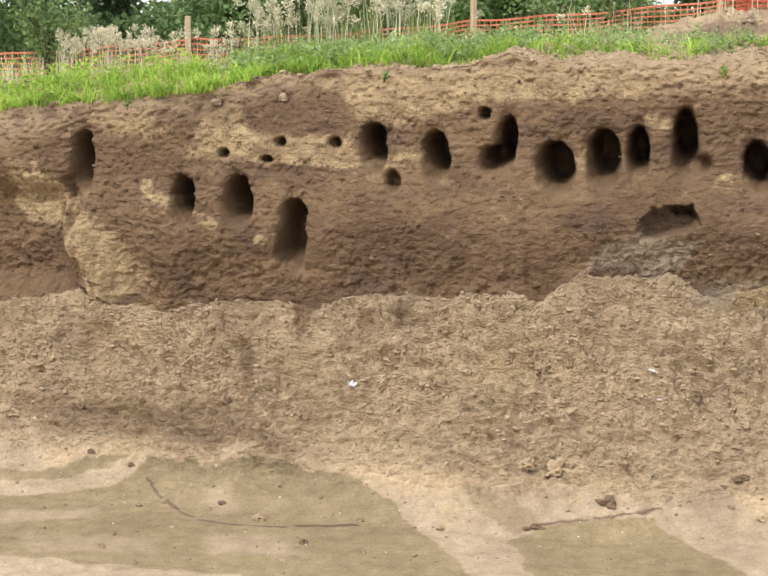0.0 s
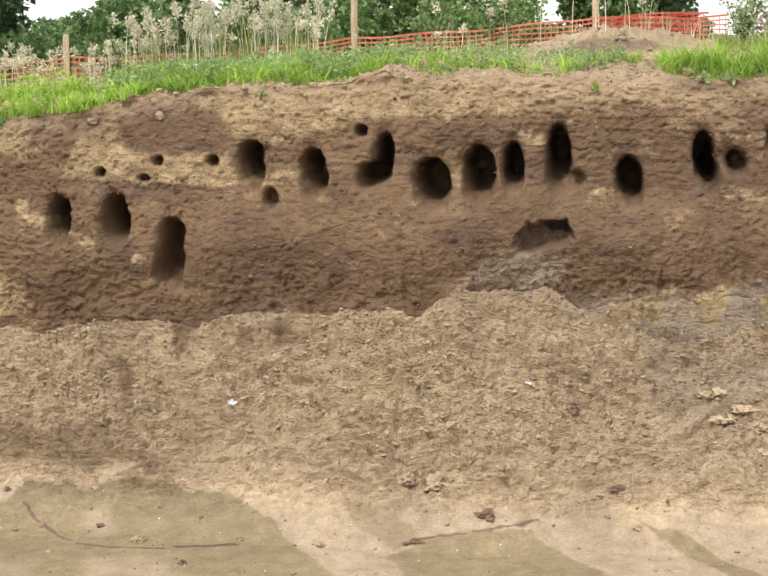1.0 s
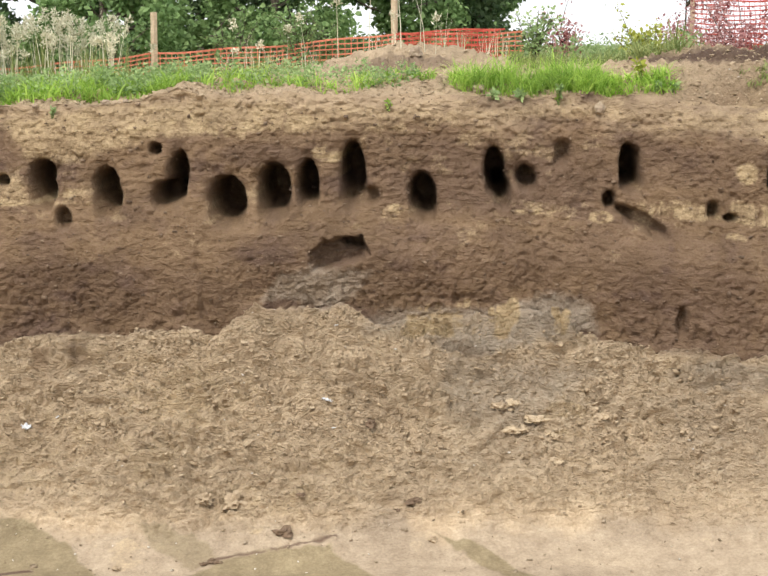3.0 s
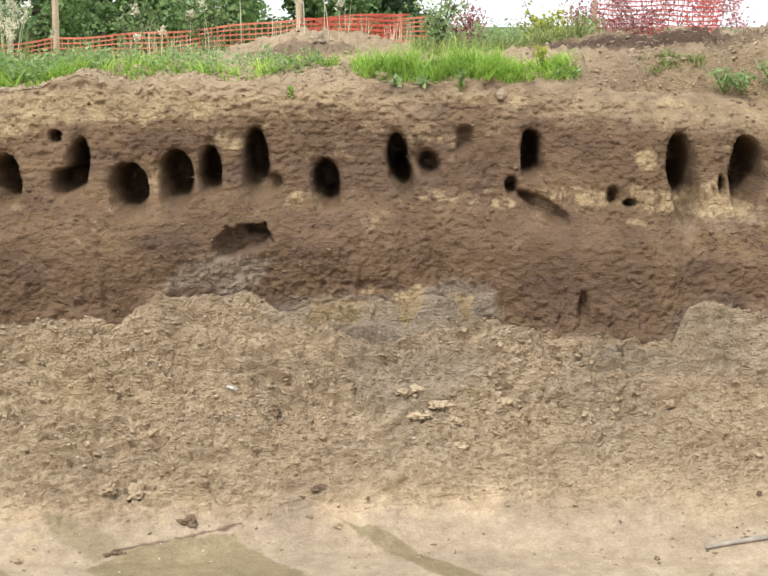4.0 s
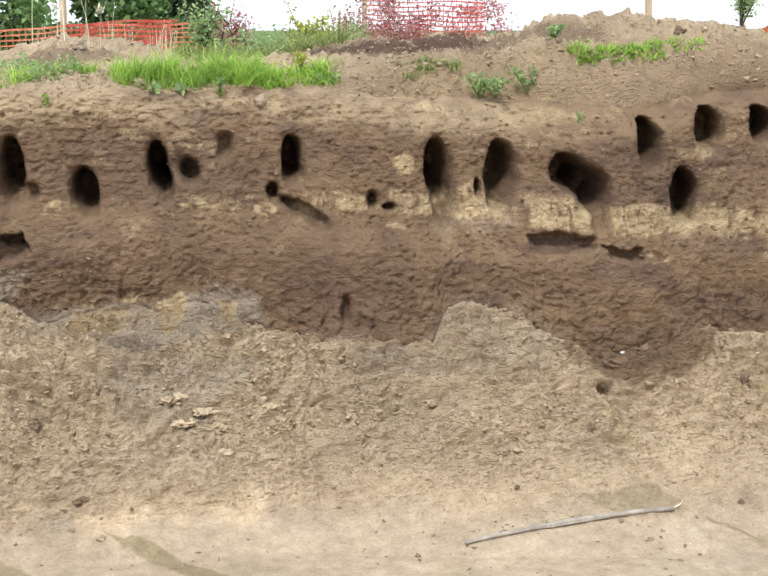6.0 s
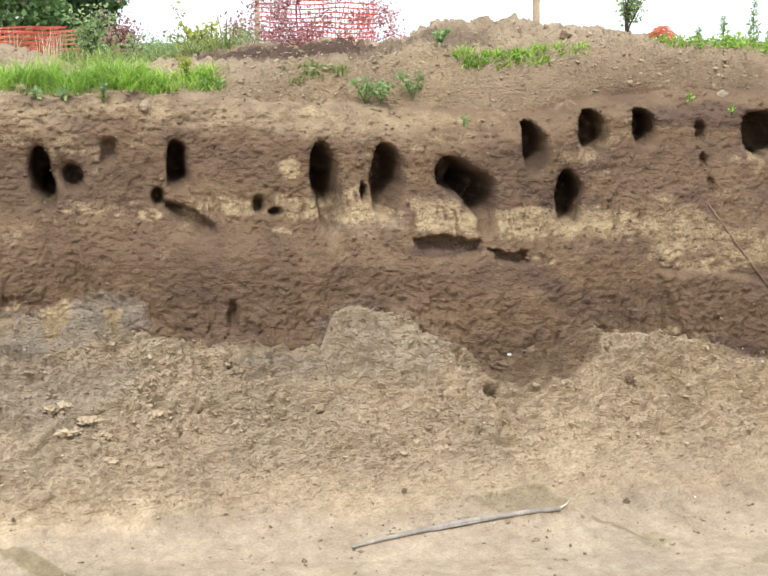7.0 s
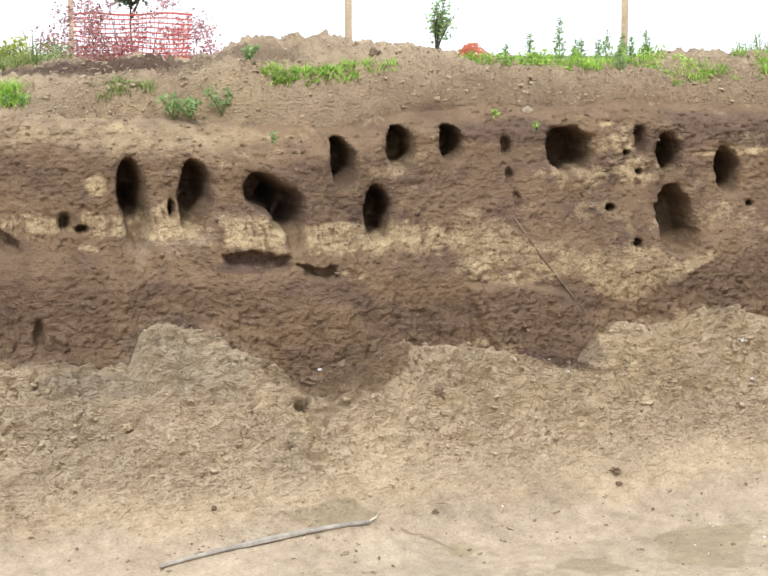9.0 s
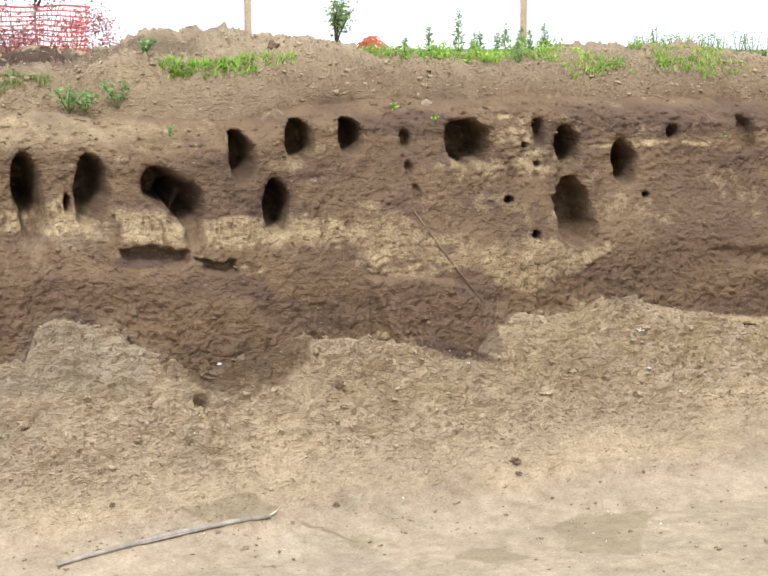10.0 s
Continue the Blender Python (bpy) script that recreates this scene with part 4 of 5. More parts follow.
def blades(base, height, width, rng, bend_=0.5, heading=None):
    """Curved tapering blades as arrays: base (n, 3), height (n), width (n)."""
    n = len(base)
    a = rng.uniform(0, 2 * np.pi, n) if heading is None else heading
    lean_ = rng.uniform(0.1, 1.0, n) * bend_
    side = a + np.pi / 2 + rng.normal(0, 0.5, n)
    w = np.stack([np.cos(side), np.sin(side), 0 * a], -1) * width[:, None] * 0.5
    d = np.stack([np.cos(a), np.sin(a), 0 * a], -1)
    vs = []
    for k, f in ((0.0, 1.0), (0.4, 0.85), (0.75, 0.55), (1.0, 0.06)):
        c = base + d * (height * lean_ * k * k)[:, None]
        c[:, 2] += height * k * (1 - 0.28 * lean_ * k)
        vs += [c - w * f, c + w * f]
    v = np.stack(vs, 1).reshape(-1, 3)
    o = (np.arange(n) * 8)[:, None, None]
    q = np.array([[0, 1, 3, 2], [2, 3, 5, 4], [4, 5, 7, 6]])[None]
    return v, (o + q).reshape(-1, 4)


def leaf_cards(centre, size, rng, up=0.3, slim=0.5):
    """Small folded leaves (two quads each) with random facing."""
    n = len(centre)
    d = rng.normal(0, 1, (n, 3))
    d[:, 2] = d[:, 2] * 0.6 + up
    d /= np.linalg.norm(d, axis=1)[:, None]
    e = np.cross(d, rng.normal(0, 1, (n, 3)))
    e /= np.linalg.norm(e, axis=1)[:, None]
    f = np.cross(d, e)
    s = np.asarray(size)[:, None]
    a, tip, m = centre, centre + d * s, centre + d * s * 0.45
    l, r = m + (e * slim + f * 0.18) * s * 0.5, m + (-e * slim + f * 0.18) * s * 0.5
    v = np.stack([a, l, tip, r], 1).reshape(-1, 3)
    return v, (np.arange(n) * 4)[:, None] + np.array([0, 1, 2, 3])[None]


def join_arrays(items):
    vs, fs, o = [], [], 0
    for v, f in items:
        vs.append(v)
        fs.append(f + o)
        o += len(v)
    return np.concatenate(vs), np.concatenate(fs)


# ---------------------------------------------------------------- loose earth on the heap and the floor
def island_material(name, cols, rough=0.95):
    m, n, l, b = material(name, rough)
    geo = n.new("ShaderNodeNewGeometry")
    cr = n.new("ShaderNodeValToRGB")
    cr.color_ramp.elements[0].color, cr.color_ramp.elements[1].color = (*cols[0], 1), (*cols[-1], 1)
    for i, c in enumerate(cols[1:-1]):
        cr.color_ramp.elements.new((i + 1) / (len(cols) - 1)).color = (*c, 1)
    l.new(geo.outputs["Random Per Island"], cr.inputs[0])
    co = n.new("ShaderNodeTexCoord").outputs["Object"]
    col = mix(n, l, 1.0, cr.outputs[0], mix(n, l, ramp(n, l, noise_node(n, l, 60, 4, co), .3, .7), (.7, .7, .7), (1.2, 1.2, 1.2)), "MULTIPLY")
    l.new(col, b.inputs["Base Color"])
    return m


CRUMBS = island_material("loose_earth", [(.31, .235, .155), (.38, .29, .19), (.43, .33, .22), (.49, .385, .265)])
CRUMBS_FACE = island_material("loose_face_earth", [(.12, .083, .058), (.17, .118, .082), (.21, .148, .10), (.27, .195, .135)])
FLOOR_CRUMBS = island_material("loose_floor_earth", [(.20, .145, .095), (.26, .195, .13), (.32, .25, .17), (.40, .32, .23)])
SPECKS = island_material("pale_pebbles", [(.45, .38, .30), (.62, .56, .48), (.75, .72, .68)], 0.8)


def lumps(where, size, rng, sink=0.25, squash=0.45):
    """Angular eight-cornered lumps as arrays."""
    n = len(where)
    corner = np.array([[x, y, z] for z in (-1, 1) for y in (-1, 1) for x in (-1, 1)], float)
    v = corner[None] * (1 + rng.uniform(-.55, .45, (n, 8, 3)))
    v *= rng.uniform(0.55, 1.25, (n, 1, 3)) * np.array([1, 1, squash])
    a, b = rng.uniform(0, 2 * np.pi, n), rng.normal(0, 0.5, n)
    ca, sa, cb, sb = np.cos(a)[:, None], np.sin(a)[:, None], np.cos(b)[:, None], np.sin(b)[:, None]
    y, z = v[..., 1] * cb - v[..., 2] * sb, v[..., 1] * sb + v[..., 2] * cb
    x, y = v[..., 0] * ca - y * sa, v[..., 0] * sa + y * ca
    v = np.stack([x, y, z + 1 - 2 * sink], -1) * (size[:, None, None] * 0.5) + where[:, None]
    q = np.array([[0, 2, 3, 1], [4, 5, 7, 6], [0, 1, 5, 4], [2, 6, 7, 3], [0, 4, 6, 2], [1, 3, 7, 5]])
    return v.reshape(-1, 3), ((np.arange(n) * 8)[:, None, None] + q[None]).reshape(-1, 4)


def strew(name, n, test, sizes, mat, label, seed, sink=0.25, weight=None):
    rng = np.random.default_rng(seed)
    ok = np.argwhere(test)
    w = None
    if weight is not None:
        w = weight[test]
        w = w / w.sum()
    pick = ok[rng.choice(len(ok), n, p=w)]
    at = CO[pick[:, 0], pick[:, 1]] + rng.normal(0, 0.006, (n, 3))
    size = np.clip(rng.lognormal(math.log(sizes[0]), sizes[1], n), 0.006, sizes[2])
    v, f = lumps(at, size, rng, sink)
    ob = new(name, mesh_from(name, v, f, mat))
    return tagged(ob, label, "loose earth", kind="stuff")


seen = (SS > -5) & (SS < 15.5)
heap_test = (KIND == 1) & seen & (ZZ > 0.16)
clump = (0.5 + smooth(-.3, .6, fbm(SS * 1.7, ZZ * 2.2, 60, 4))) * (0.06 + smooth(.25, .8, ZZ)) * (1 - .5 * smooth(5, 6.5, SS)) * (1 - .95 * smooth(.2, .5, MASK["dark"] + .6 * MASK["grey"] + .8 * MASK["face"]))
strew("heap_crumbs", 24000, heap_test, (.013, .50, .05), CRUMBS, "loose tan crumbs of earth on the fallen heap", 5, 0.45, clump)
strew("floor_crumbs", 1900, (KIND <= 1) & seen & (PP < 3.6) & (ZZ < 0.25), (.013, .5, .045), FLOOR_CRUMBS, "scattered brown crumbs on the pit floor", 6, .55)
strew("face_crumbs", 5200, (KIND == 2) & seen & (ZZ > heap_z(SS) + .04), (.014, .45, .05), CRUMBS_FACE, "brown crumbs clinging to the cut face", 7, 0.45)
strew("edge_crumbs", 12000, (KIND == 3) & seen & (PP > -2.6), (.015, .5, .05), CRUMBS, "loose soil crumbs above the bank edge", 8, 0.45)
strew("pale_pebbles", 420, ((KIND == 3) & (PP > -1.6) | (KIND == 1) | (KIND == 0) & (PP < 3.4)) & seen, (.012, .35, .03), SPECKS, "small pale pebbles strewn over the soil", 9)


# ---------------------------------------------------------------- clods, stones, scraps, sticks
def lay_lump(name, s, p, size, mat, label, category, seed, group="", on_face=None):
    me = lump_mesh(name, size, mat, seed, 3, .25, .03) if mat is STONE else lump_mesh(name, size, mat, seed)
    ob = new(name, me)
    at = spot_face(s, on_face, 0.0) if on_face is not None else spot(s, p, size[2] * 0.35)
    ob.matrix_world = Matrix.Translation(at) @ pose(0, 0, 0, 0, 0, seed * 47 % 360)
    return tagged(ob, label, category, group)


lay_lump("earth_clod", 1.83, 1.41, (.095, .08, .075), CLOD, "large crumbly tan clod at the heap foot", "clod", 1)
lay_lump("earth_clod", 1.57, 1.42, (.075, .06, .05), CLOD, "flat crumbly tan clod at the heap foot", "clod", 2)
lay_lump("earth_clod", 2.24, 1.63, (.065, .05, .04), CLOD_DARK, "dark brown clod lying on pale floor", "clod", 3)
lay_lump("earth_clod", 3.28, 1.25, (.06, .045, .03), CLOD_DARK, "flat dark clod on pale silt", "clod", 4)
for i, (s, p, r) in enumerate(((.98, 2.08, .035), (1.73, 1.97, .04), (1.66, 2.0, .03), (3.03, 1.35, .025), (2.37, 1.41, .03), (3.16, 1.31, .025),
                               (3.46, 1.53, .04), (10.66, 1.37, .045), (10.63, 1.5, .03), (-.5, 2.2, .05), (-.9, 1.95, .03), (.0, 2.6, .035),
                               (4.48, .68, .05), (8.79, 1.7, .03), (6.9, 1.5, .03), (9.4, 1.9, .03), (-1.9, 1.5, .03), (-2.3, 1.45, .035))):
    lay_lump("small_clod", s, p, (r, r * .8, r * .6), CLOD_DARK if i % 3 else CLOD, "small clod of earth on the pit floor", "clod", 10 + i, "clods on the floor")
for i, (s, p, r) in enumerate(((-1.2, .95, .06), (-.6, 1.0, .05), (.9, .8, .05), (1.9, 1.0, .05), (2.9, .75, .055), (4.0, .6, .06), (4.9, .55, .06), (5.6, .7, .05),
                               (7.5, .8, .06), (7.9, .75, .08), (8.2, .72, .07), (8.5, .9, .05), (9.1, .9, .05), (11.2, .9, .06), (12.4, .68, .06), (13.0, .8, .05),
                               (-2.6, 1.0, .05), (-3.2, 1.1, .06), (6.3, .75, .05), (10.2, 1.0, .05))):
    lay_lump("heap_clod", s, p, (r, r * .75, r * .6), CLOD if i % 4 and not 7.7 < s < 8.4 else CLOD_DARK, "crumbly clod half sunk in the earth heap", "clod", 40 + i, "clods on the heap")
for i, (s, p, r) in enumerate(((4.03, .58, .03), (4.12, .61, .045), (4.25, .60, .035), (4.33, .64, .05), (4.2, .68, .04), (4.45, .66, .03), (4.12, .72, .045), (4.50, .8, .035))):
    lay_lump("pale_clod", s, p, (r * 1.7, r * 1.1, r * .7), CLOD_PALE, "angular pale clod fallen on the ashy heap", "clod", 200 + i, "pale clods on the heap")
lay_lump("stone", -1.65, 0, (.075, .05, .035), STONE, "pale flat stone set in the bank face", "stone", 71, "", 3.22)
lay_lump("stone", -1.0, 0, (.05, .05, .05), STONE, "tan stone set in the bank face", "stone", 72, "", 3.27)
lay_lump("stone", 10.46, 0, (.05, .045, .05), STONE, "round pale stone set in the bank face", "stone", 73, "", 3.56)
lay_lump("stone", 4.92, 0, (.075, .05, .06), STONE, "angular tan stone under the bank edge", "stone", 74, "", 3.50)
for i, (s, p, r) in enumerate(((.44, -.28, .04), (.62, -.3, .03), (3.82, -.66, .075), (4.15, -.6, .035), (5.0, -.7, .05), (5.25, -.7, .035), (3.2, -2.2, .09), (-.2, -.25, .03), (6.5, -.85, .04))):
    lay_lump("edge_stone", s, p, (r, r * .8, r * .7), STONE, "tan stone lying along the bank edge", "stone", 80 + i, "stones along the edge")
# stands in for a small dark bird-like form, built as a lump
lay_lump("earth_clod", 9.13, -1.25, (.06, .045, .05), CLOD_DARK, "very dark bird-like form on the soil mound", "clod", 95)


def scrap(s, p, size, seed, label):
    rng = np.random.default_rng(seed)
    bm = bmesh.new()
    bmesh.ops.create_grid(bm, x_segments=7, y_segments=5, size=1)
    for v in bm.verts:
        n = noise.noise(v.co * 1.9 + Vector((seed, 0, 0)))
        v.co = Vector((v.co.x * size * (1 + .3 * n), v.co.y * size * .7, abs(noise.noise(v.co * 2.3 + Vector((0, seed, 0)))) * size * 1.3 + .004))
    me = bpy.data.meshes.new("white_scrap")
    bm.to_mesh(me)
    bm.free()
    me.materials.append(PAPER)
    ob = new("white_scrap", me)
    ob.matrix_world = Matrix.Translation(spot(s, p, 0.012)) @ pose(0, 0, 0, 25, 0, seed * 61 % 360)
    md = ob.modifiers.new("thick", "SOLIDIFY")
    md.thickness = 0.003
    return tagged(ob, label, "litter", "scraps on the heap")


for s, p, r, k in ((-.06, .89, .045, 1), (2.53, .80, .042, 2), (2.60, .92, .018, 3), (.21, .84, .015, 4), (8.04, .68, .018, 5), (12.34, .69, .030, 6), (12.34, .9, .022, 7), (12.62, 1.05, .02, 8), (2.6, .56, .014, 9), (2.05, .5, .014, 10)):
    scrap(s, p, r, k, "crumpled white scrap lying on the earth heap")


def long_stick():
    rng = random.Random(4)
    ends = [(6.37, 1.95), (6.62, 1.91), (6.86, 1.87), (7.10, 1.83), (7.34, 1.79), (7.62, 1.775), (7.92, 1.765), (8.18, 1.765)]
    pts = [spot(s, p, 0.026) for s, p in ends]
    for i in range(1, len(pts) - 1):
        pts[i].z = pts[0].z + (pts[-1].z - pts[0].z) * i / (len(pts) - 1) + 0.012
    t = thing("fallen_stick", pts[0], "long bleached grey stick lying on the pit floor", "stick")
    rel = [p - pts[0] for p in pts]
    part("shaft", tubes_mesh("shaft", [(rel, [.015, .019, .020, .021, .022, .022, .023, .019])], STICK, 9, 0.08, rng), t)
    tip = [rel[-1] + Vector((0, 0, .008)), rel[-1] + Vector((.07, .02, .022)), rel[-1] + Vector((.14, .07, .045))]
    part("split_tip", tubes_mesh("split_tip", [(tip, [.010, .007, .002])], STRAW, 6), t, "pale frayed splinter at the end")
    side = [rel[2], rel[3] + Vector((.0, -.016, -.010)), rel[4] + Vector((.0, -.022, -.012)), rel[5] + Vector((0, -.016, -.01))]
    part("split_strip", tubes_mesh("split_strip", [(side, [.006, .009, .010, .006])], STICK, 6, 0.1, rng), t)


long_stick()


def face_root():
    rng = random.Random(9)
    ends = [(10.10, 2.58), (10.22, 2.38), (10.34, 2.20), (10.47, 2.02), (10.60, 1.86), (10.73, 1.68)]
    pts = [spot_face(s, z, 0.012) for s, z in ends]
    t = thing("dry_root", pts[-1], "thin dry root lying down the bank face", "root")
    rel = [p - pts[-1] for p in pts]
    part("root_stem", tubes_mesh("root_stem", [(rel, [.008, .009, .009, .008, .007, .005])], CLOD_DARK, 7, 0.15, rng), t)
    fine = [rel[2], rel[2] + Vector((.10, -.02, -.22)), rel[3] + Vector((.16, -.02, -.10))]
    part("rootlet", tubes_mesh("rootlet", [(fine, [.004, .003, .002])], CLOD, 5), t)


face_root()


# ---------------------------------------------------------------- orange net fence
POSTS = [(-5.7, 17.4), (-2.3, 17.6), (1.1, 18.1), (3.88, 17.2), (7.8, 17.7), (9.66, 13.84), (12.72, 12.78), (15.6, 11.6)]
POST_TOP = [3.95, 4.03, 4.46, 5.15, 5.25, 5.15, 5.1, 5.1]


def ground_xy(x, y):
    s, p = plan(x, y)
    return ground_at(s, p)


def post_mesh(h, seed):
    """A sawn stake with chamfered edges and a chipped top."""
    rng = random.Random(seed)
    bm = bmesh.new()
    bmesh.ops.create_cube(bm, size=1)
    bmesh.ops.subdivide_edges(bm, edges=[e for e in bm.edges if abs((e.verts[0].co - e.verts[1].co).z) > .5], cuts=5)
    for v in bm.verts:
        top = v.co.z > .49
        v.co = Vector((v.co.x * .062 + rng.uniform(-.002, .002), v.co.y * .062 + rng.uniform(-.002, .002), (v.co.z + .5) * h))
        if top:
            v.co.z += rng.uniform(-.015, .015)
    bmesh.ops.bevel(bm, geom=[e for e in bm.edges], offset=.006, segments=1, affect="EDGES")
    me = bpy.data.meshes.new("post")
    bm.to_mesh(me)
    bm.free()
    me.materials.append(WOOD)
    return me


def net_panel(a, b, top_a, top_b, sag, seed, height=1.0, mat=ORANGE, until=1.0, start=0.0):
    """Real strands: level cords and upright ties, with a slack and a ripple."""
    rng = np.random.default_rng(seed)
    a, b = np.array(a), np.array(b)
    length = np.linalg.norm(b - a)
    d = (b - a) / length
    n = np.array([-d[1], d[0]])
    u0, u1 = start * length, until * length
    def point(u, v, lift=0.0):
        """u metres along, v metres down from the top."""
        k = u / length
        top = top_a + (top_b - top_a) * k - sag * 4 * k * (1 - k)
        rip = 0.05 * np.sin(u * 2.3 + seed) * (0.3 + v) + 0.02 * np.sin(u * 7 + v * 5 + seed)
        xy = a[None] + d[None] * u[:, None] + n[None] * (rip + lift)[:, None]
        dz = 0.012 * np.sin(u * 5.1 + v * 9 + seed)
        return np.concatenate([xy, (top - v * (0.97 + 0.03 * np.sin(u + seed)) + dz)[:, None]], 1)
    items = []
    us = np.linspace(u0, u1, max(6, int((u1 - u0) / .09)))
    def ribbon(p, w, axis):
        v = np.stack([p - axis * w, p + axis * w], 1).reshape(-1, 3)
        m = np.arange(len(p) - 1)[:, None] * 2
        return v, m + np.array([0, 1, 3, 2])[None]
    for i in range(int(height / .058) + 1):
        v = np.full(len(us), i * .058)
        w = .0075 if i else .011
        p = point(us, v)
        items.append(ribbon(p, w, np.array([[0, 0, 1.0]])))
        items.append(ribbon(p + np.array([n[0], n[1], 0]) * .004, w * .55, np.array([[n[0], n[1], 0.3]])))
    vs = np.linspace(0, height, 18)
    for u in np.arange(u0, u1 + .001, .075):
        p = point(np.full(len(vs), u), vs)
        items.append(ribbon(p, .0045, np.array([[d[0], d[1], 0]])))
    v, f = join_arrays(items)
    return mesh_from("net", v, f, mat)


def fence():
    f = thing("net_fence", Vector((*POSTS[1], ground_xy(*POSTS[1]))), "sagging orange plastic net fence on wooden stakes", "fence")
    base = f.location.copy()
    for i, (x, y) in enumerate(POSTS):
        g = ground_xy(x, y) - 0.05
        ob = part("post", post_mesh(POST_TOP[i] - g, i), f, "weathered wooden stake")
        ob.location = Vector((x, y, g)) - base
        ob.rotation_euler = (radians(((i * 37) % 5 - 2) * .5), radians(((i * 53) % 5 - 2) * .4), i * .3)
    def net(i, j, ta, tb, sag, seed, **k):
        me = net_panel(POSTS[i], POSTS[j], ta, tb, sag, seed, **k)
        ob = part("net", me, f, "orange plastic safety net")
        ob.location = -base
        return ob
    net(0, 1, 3.55, 3.76, .05, 1)
    net(1, 2, 3.76, 3.98, .06, 2)
    net(2, 3, 3.98, 4.21, .03, 3)
    tagged(net(3, 4, 4.21, 4.40, .0, 4, until=.36, mat=RED_NET), "red plastic safety net")
    tagged(net(3, 4, 4.20, 4.38, .02, 8, until=.33, mat=RED_NET), "red plastic safety net")
    net(3, 4, 4.19, 4.36, .03, 5, until=.42, start=.05)
    net(4, 5, 4.62, 4.56, .0, 6, until=.47, mat=RED_NET)


fence()


def net_bundle():
    at = spot(10.54, -2.2)
    rng = np.random.default_rng(3)
    items = []
    for k in range(26):
        a = rng.uniform(0, 6.28)
        t = np.linspace(-1, 1, 14)
        h = rng.uniform(.04, .19)
        p = np.stack([t * .2 * np.cos(a) + rng.normal(0, .04), t * .2 * np.sin(a) + rng.normal(0, .04), h * (1 - t * t) + .01 * np.sin(t * 9 + k)], 1)
        ax = np.array([[0, 0, .009]])
        v = np.stack([p - ax, p + ax], 1).reshape(-1, 3)
        items.append((v, np.arange(13)[:, None] * 2 + np.array([0, 1, 3, 2])[None]))
    v, f = join_arrays(items)
    ob = new("net_bundle", mesh_from("net_bundle", v, f, ORANGE))
    ob.location = at
    tagged(ob, "crumpled heap of orange net on the soil", "net")


net_bundle()


# ---------------------------------------------------------------- grass
def grass_patch(name, n, s0, s1, p0, p1, h, mat, label, seed, width=.015, bend_=1.7, patchy=0.0, spread_=.35):
    rng = np.random.default_rng(seed)
    k = max(3, n // 14)
    cs, cp = rng.uniform(s0, s1, k), rng.uniform(p0, p1, k)
    if patchy:
        keep = fbm(cs * 1.6, cp * 1.6, seed, 3) > patchy - .5
        cs, cp = cs[keep], cp[keep]
        k = len(cs)
    base, hs = [], []
    for s, p in zip(cs, cp):
        p = min(p, -0.16 + float(offset(s)))
        x, y = place(s, p)
        z = ground_at(s, p)
        m = 14
        r = rng.normal(0, .035, (m, 2))
        base.append(np.stack([x + r[:, 0], y + r[:, 1], np.full(m, z - .02)], 1))
        hs.append(np.full(m, h * rng.uniform(.35, 1.1) * (1 + .55 * float(fbm(np.array([s * 1.8]), np.array([p * 1.8]), 91, 3)[0]))) * rng.uniform(.55, 1.15, m))
    base, hs = np.concatenate(base), np.concatenate(hs)
    v, f = blades(base, hs, rng.uniform(.7, 1.3, len(base)) * width, rng, bend_)
    ob = new(name, mesh_from(name, v, f, mat))
    return tagged(ob, label, "grass", kind="stuff")


grass_patch("edge_grass", 5200, -5.2, -1.2, -1.1, -.12, .22, GRASS, "bright green grass along the bank edge", 11, patchy=.25)
grass_patch("upright_stalks", 900, -2.0, .3, -2.4, -1.6, .60, GRASS_DULL, "upright green stalks among the plume grass", 29, .008, .22)
grass_patch("edge_grass", 7000, -1.6, 1.0, -1.7, -.45, .22, GRASS, "bright green grass along the bank edge", 12)
grass_patch("edge_grass", 2400, .8, 3.4, -1.4, -.6, .20, GRASS, "bright green grass along the bank edge", 13, patchy=.45)
grass_patch("edge_grass", 3000, 3.6, 5.0, -1.25, -.6, .30, GRASS, "lush green grass tuft on the bank edge", 14, .010)
grass_patch("edge_grass", 1200, 4.7, 5.6, -.95, -.6, .17, GRASS, "short green grass on the bank edge", 15)
grass_patch("back_grass", 2600, -6.0, -1.9, -4.3, -1.0, .13, GRASS_DULL, "short dull grass before the net fence", 28, patchy=.2)
grass_patch("back_grass", 3000, -1.9, 1.4, -4.3, -1.2, .27, GRASS_DULL, "rank dull grass behind the bank edge", 16)
grass_patch("back_grass", 1200, 1.4, 3.8, -4.3, -3.1, .30, GRASS_DULL, "thin dull grass before the net fence", 17)
grass_patch("back_grass", 1800, 4.2, 5.9, -3.3, -2.0, .26, GRASS_DULL, "thin dull grass behind the bank edge", 18)
grass_patch("back_grass", 1500, 4.3, 6.4, -6.6, -3.2, .24, GRASS_DULL, "thin grass on the crest by the fence", 27)
grass_patch("grass_tuft", 420, 6.25, 6.8, -.95, -.7, .11, GRASS_DULL, "low dark green tuft on bare soil", 19)
grass_patch("grass_tuft", 1300, 7.9, 9.2, -.95, -.7, .12, GRASS, "low green tufts on bare soil", 20)
grass_patch("grass_tuft", 2400, 10.3, 12.3, -1.7, -.95, .14, GRASS, "low green weeds and grass on soil", 21, .012)
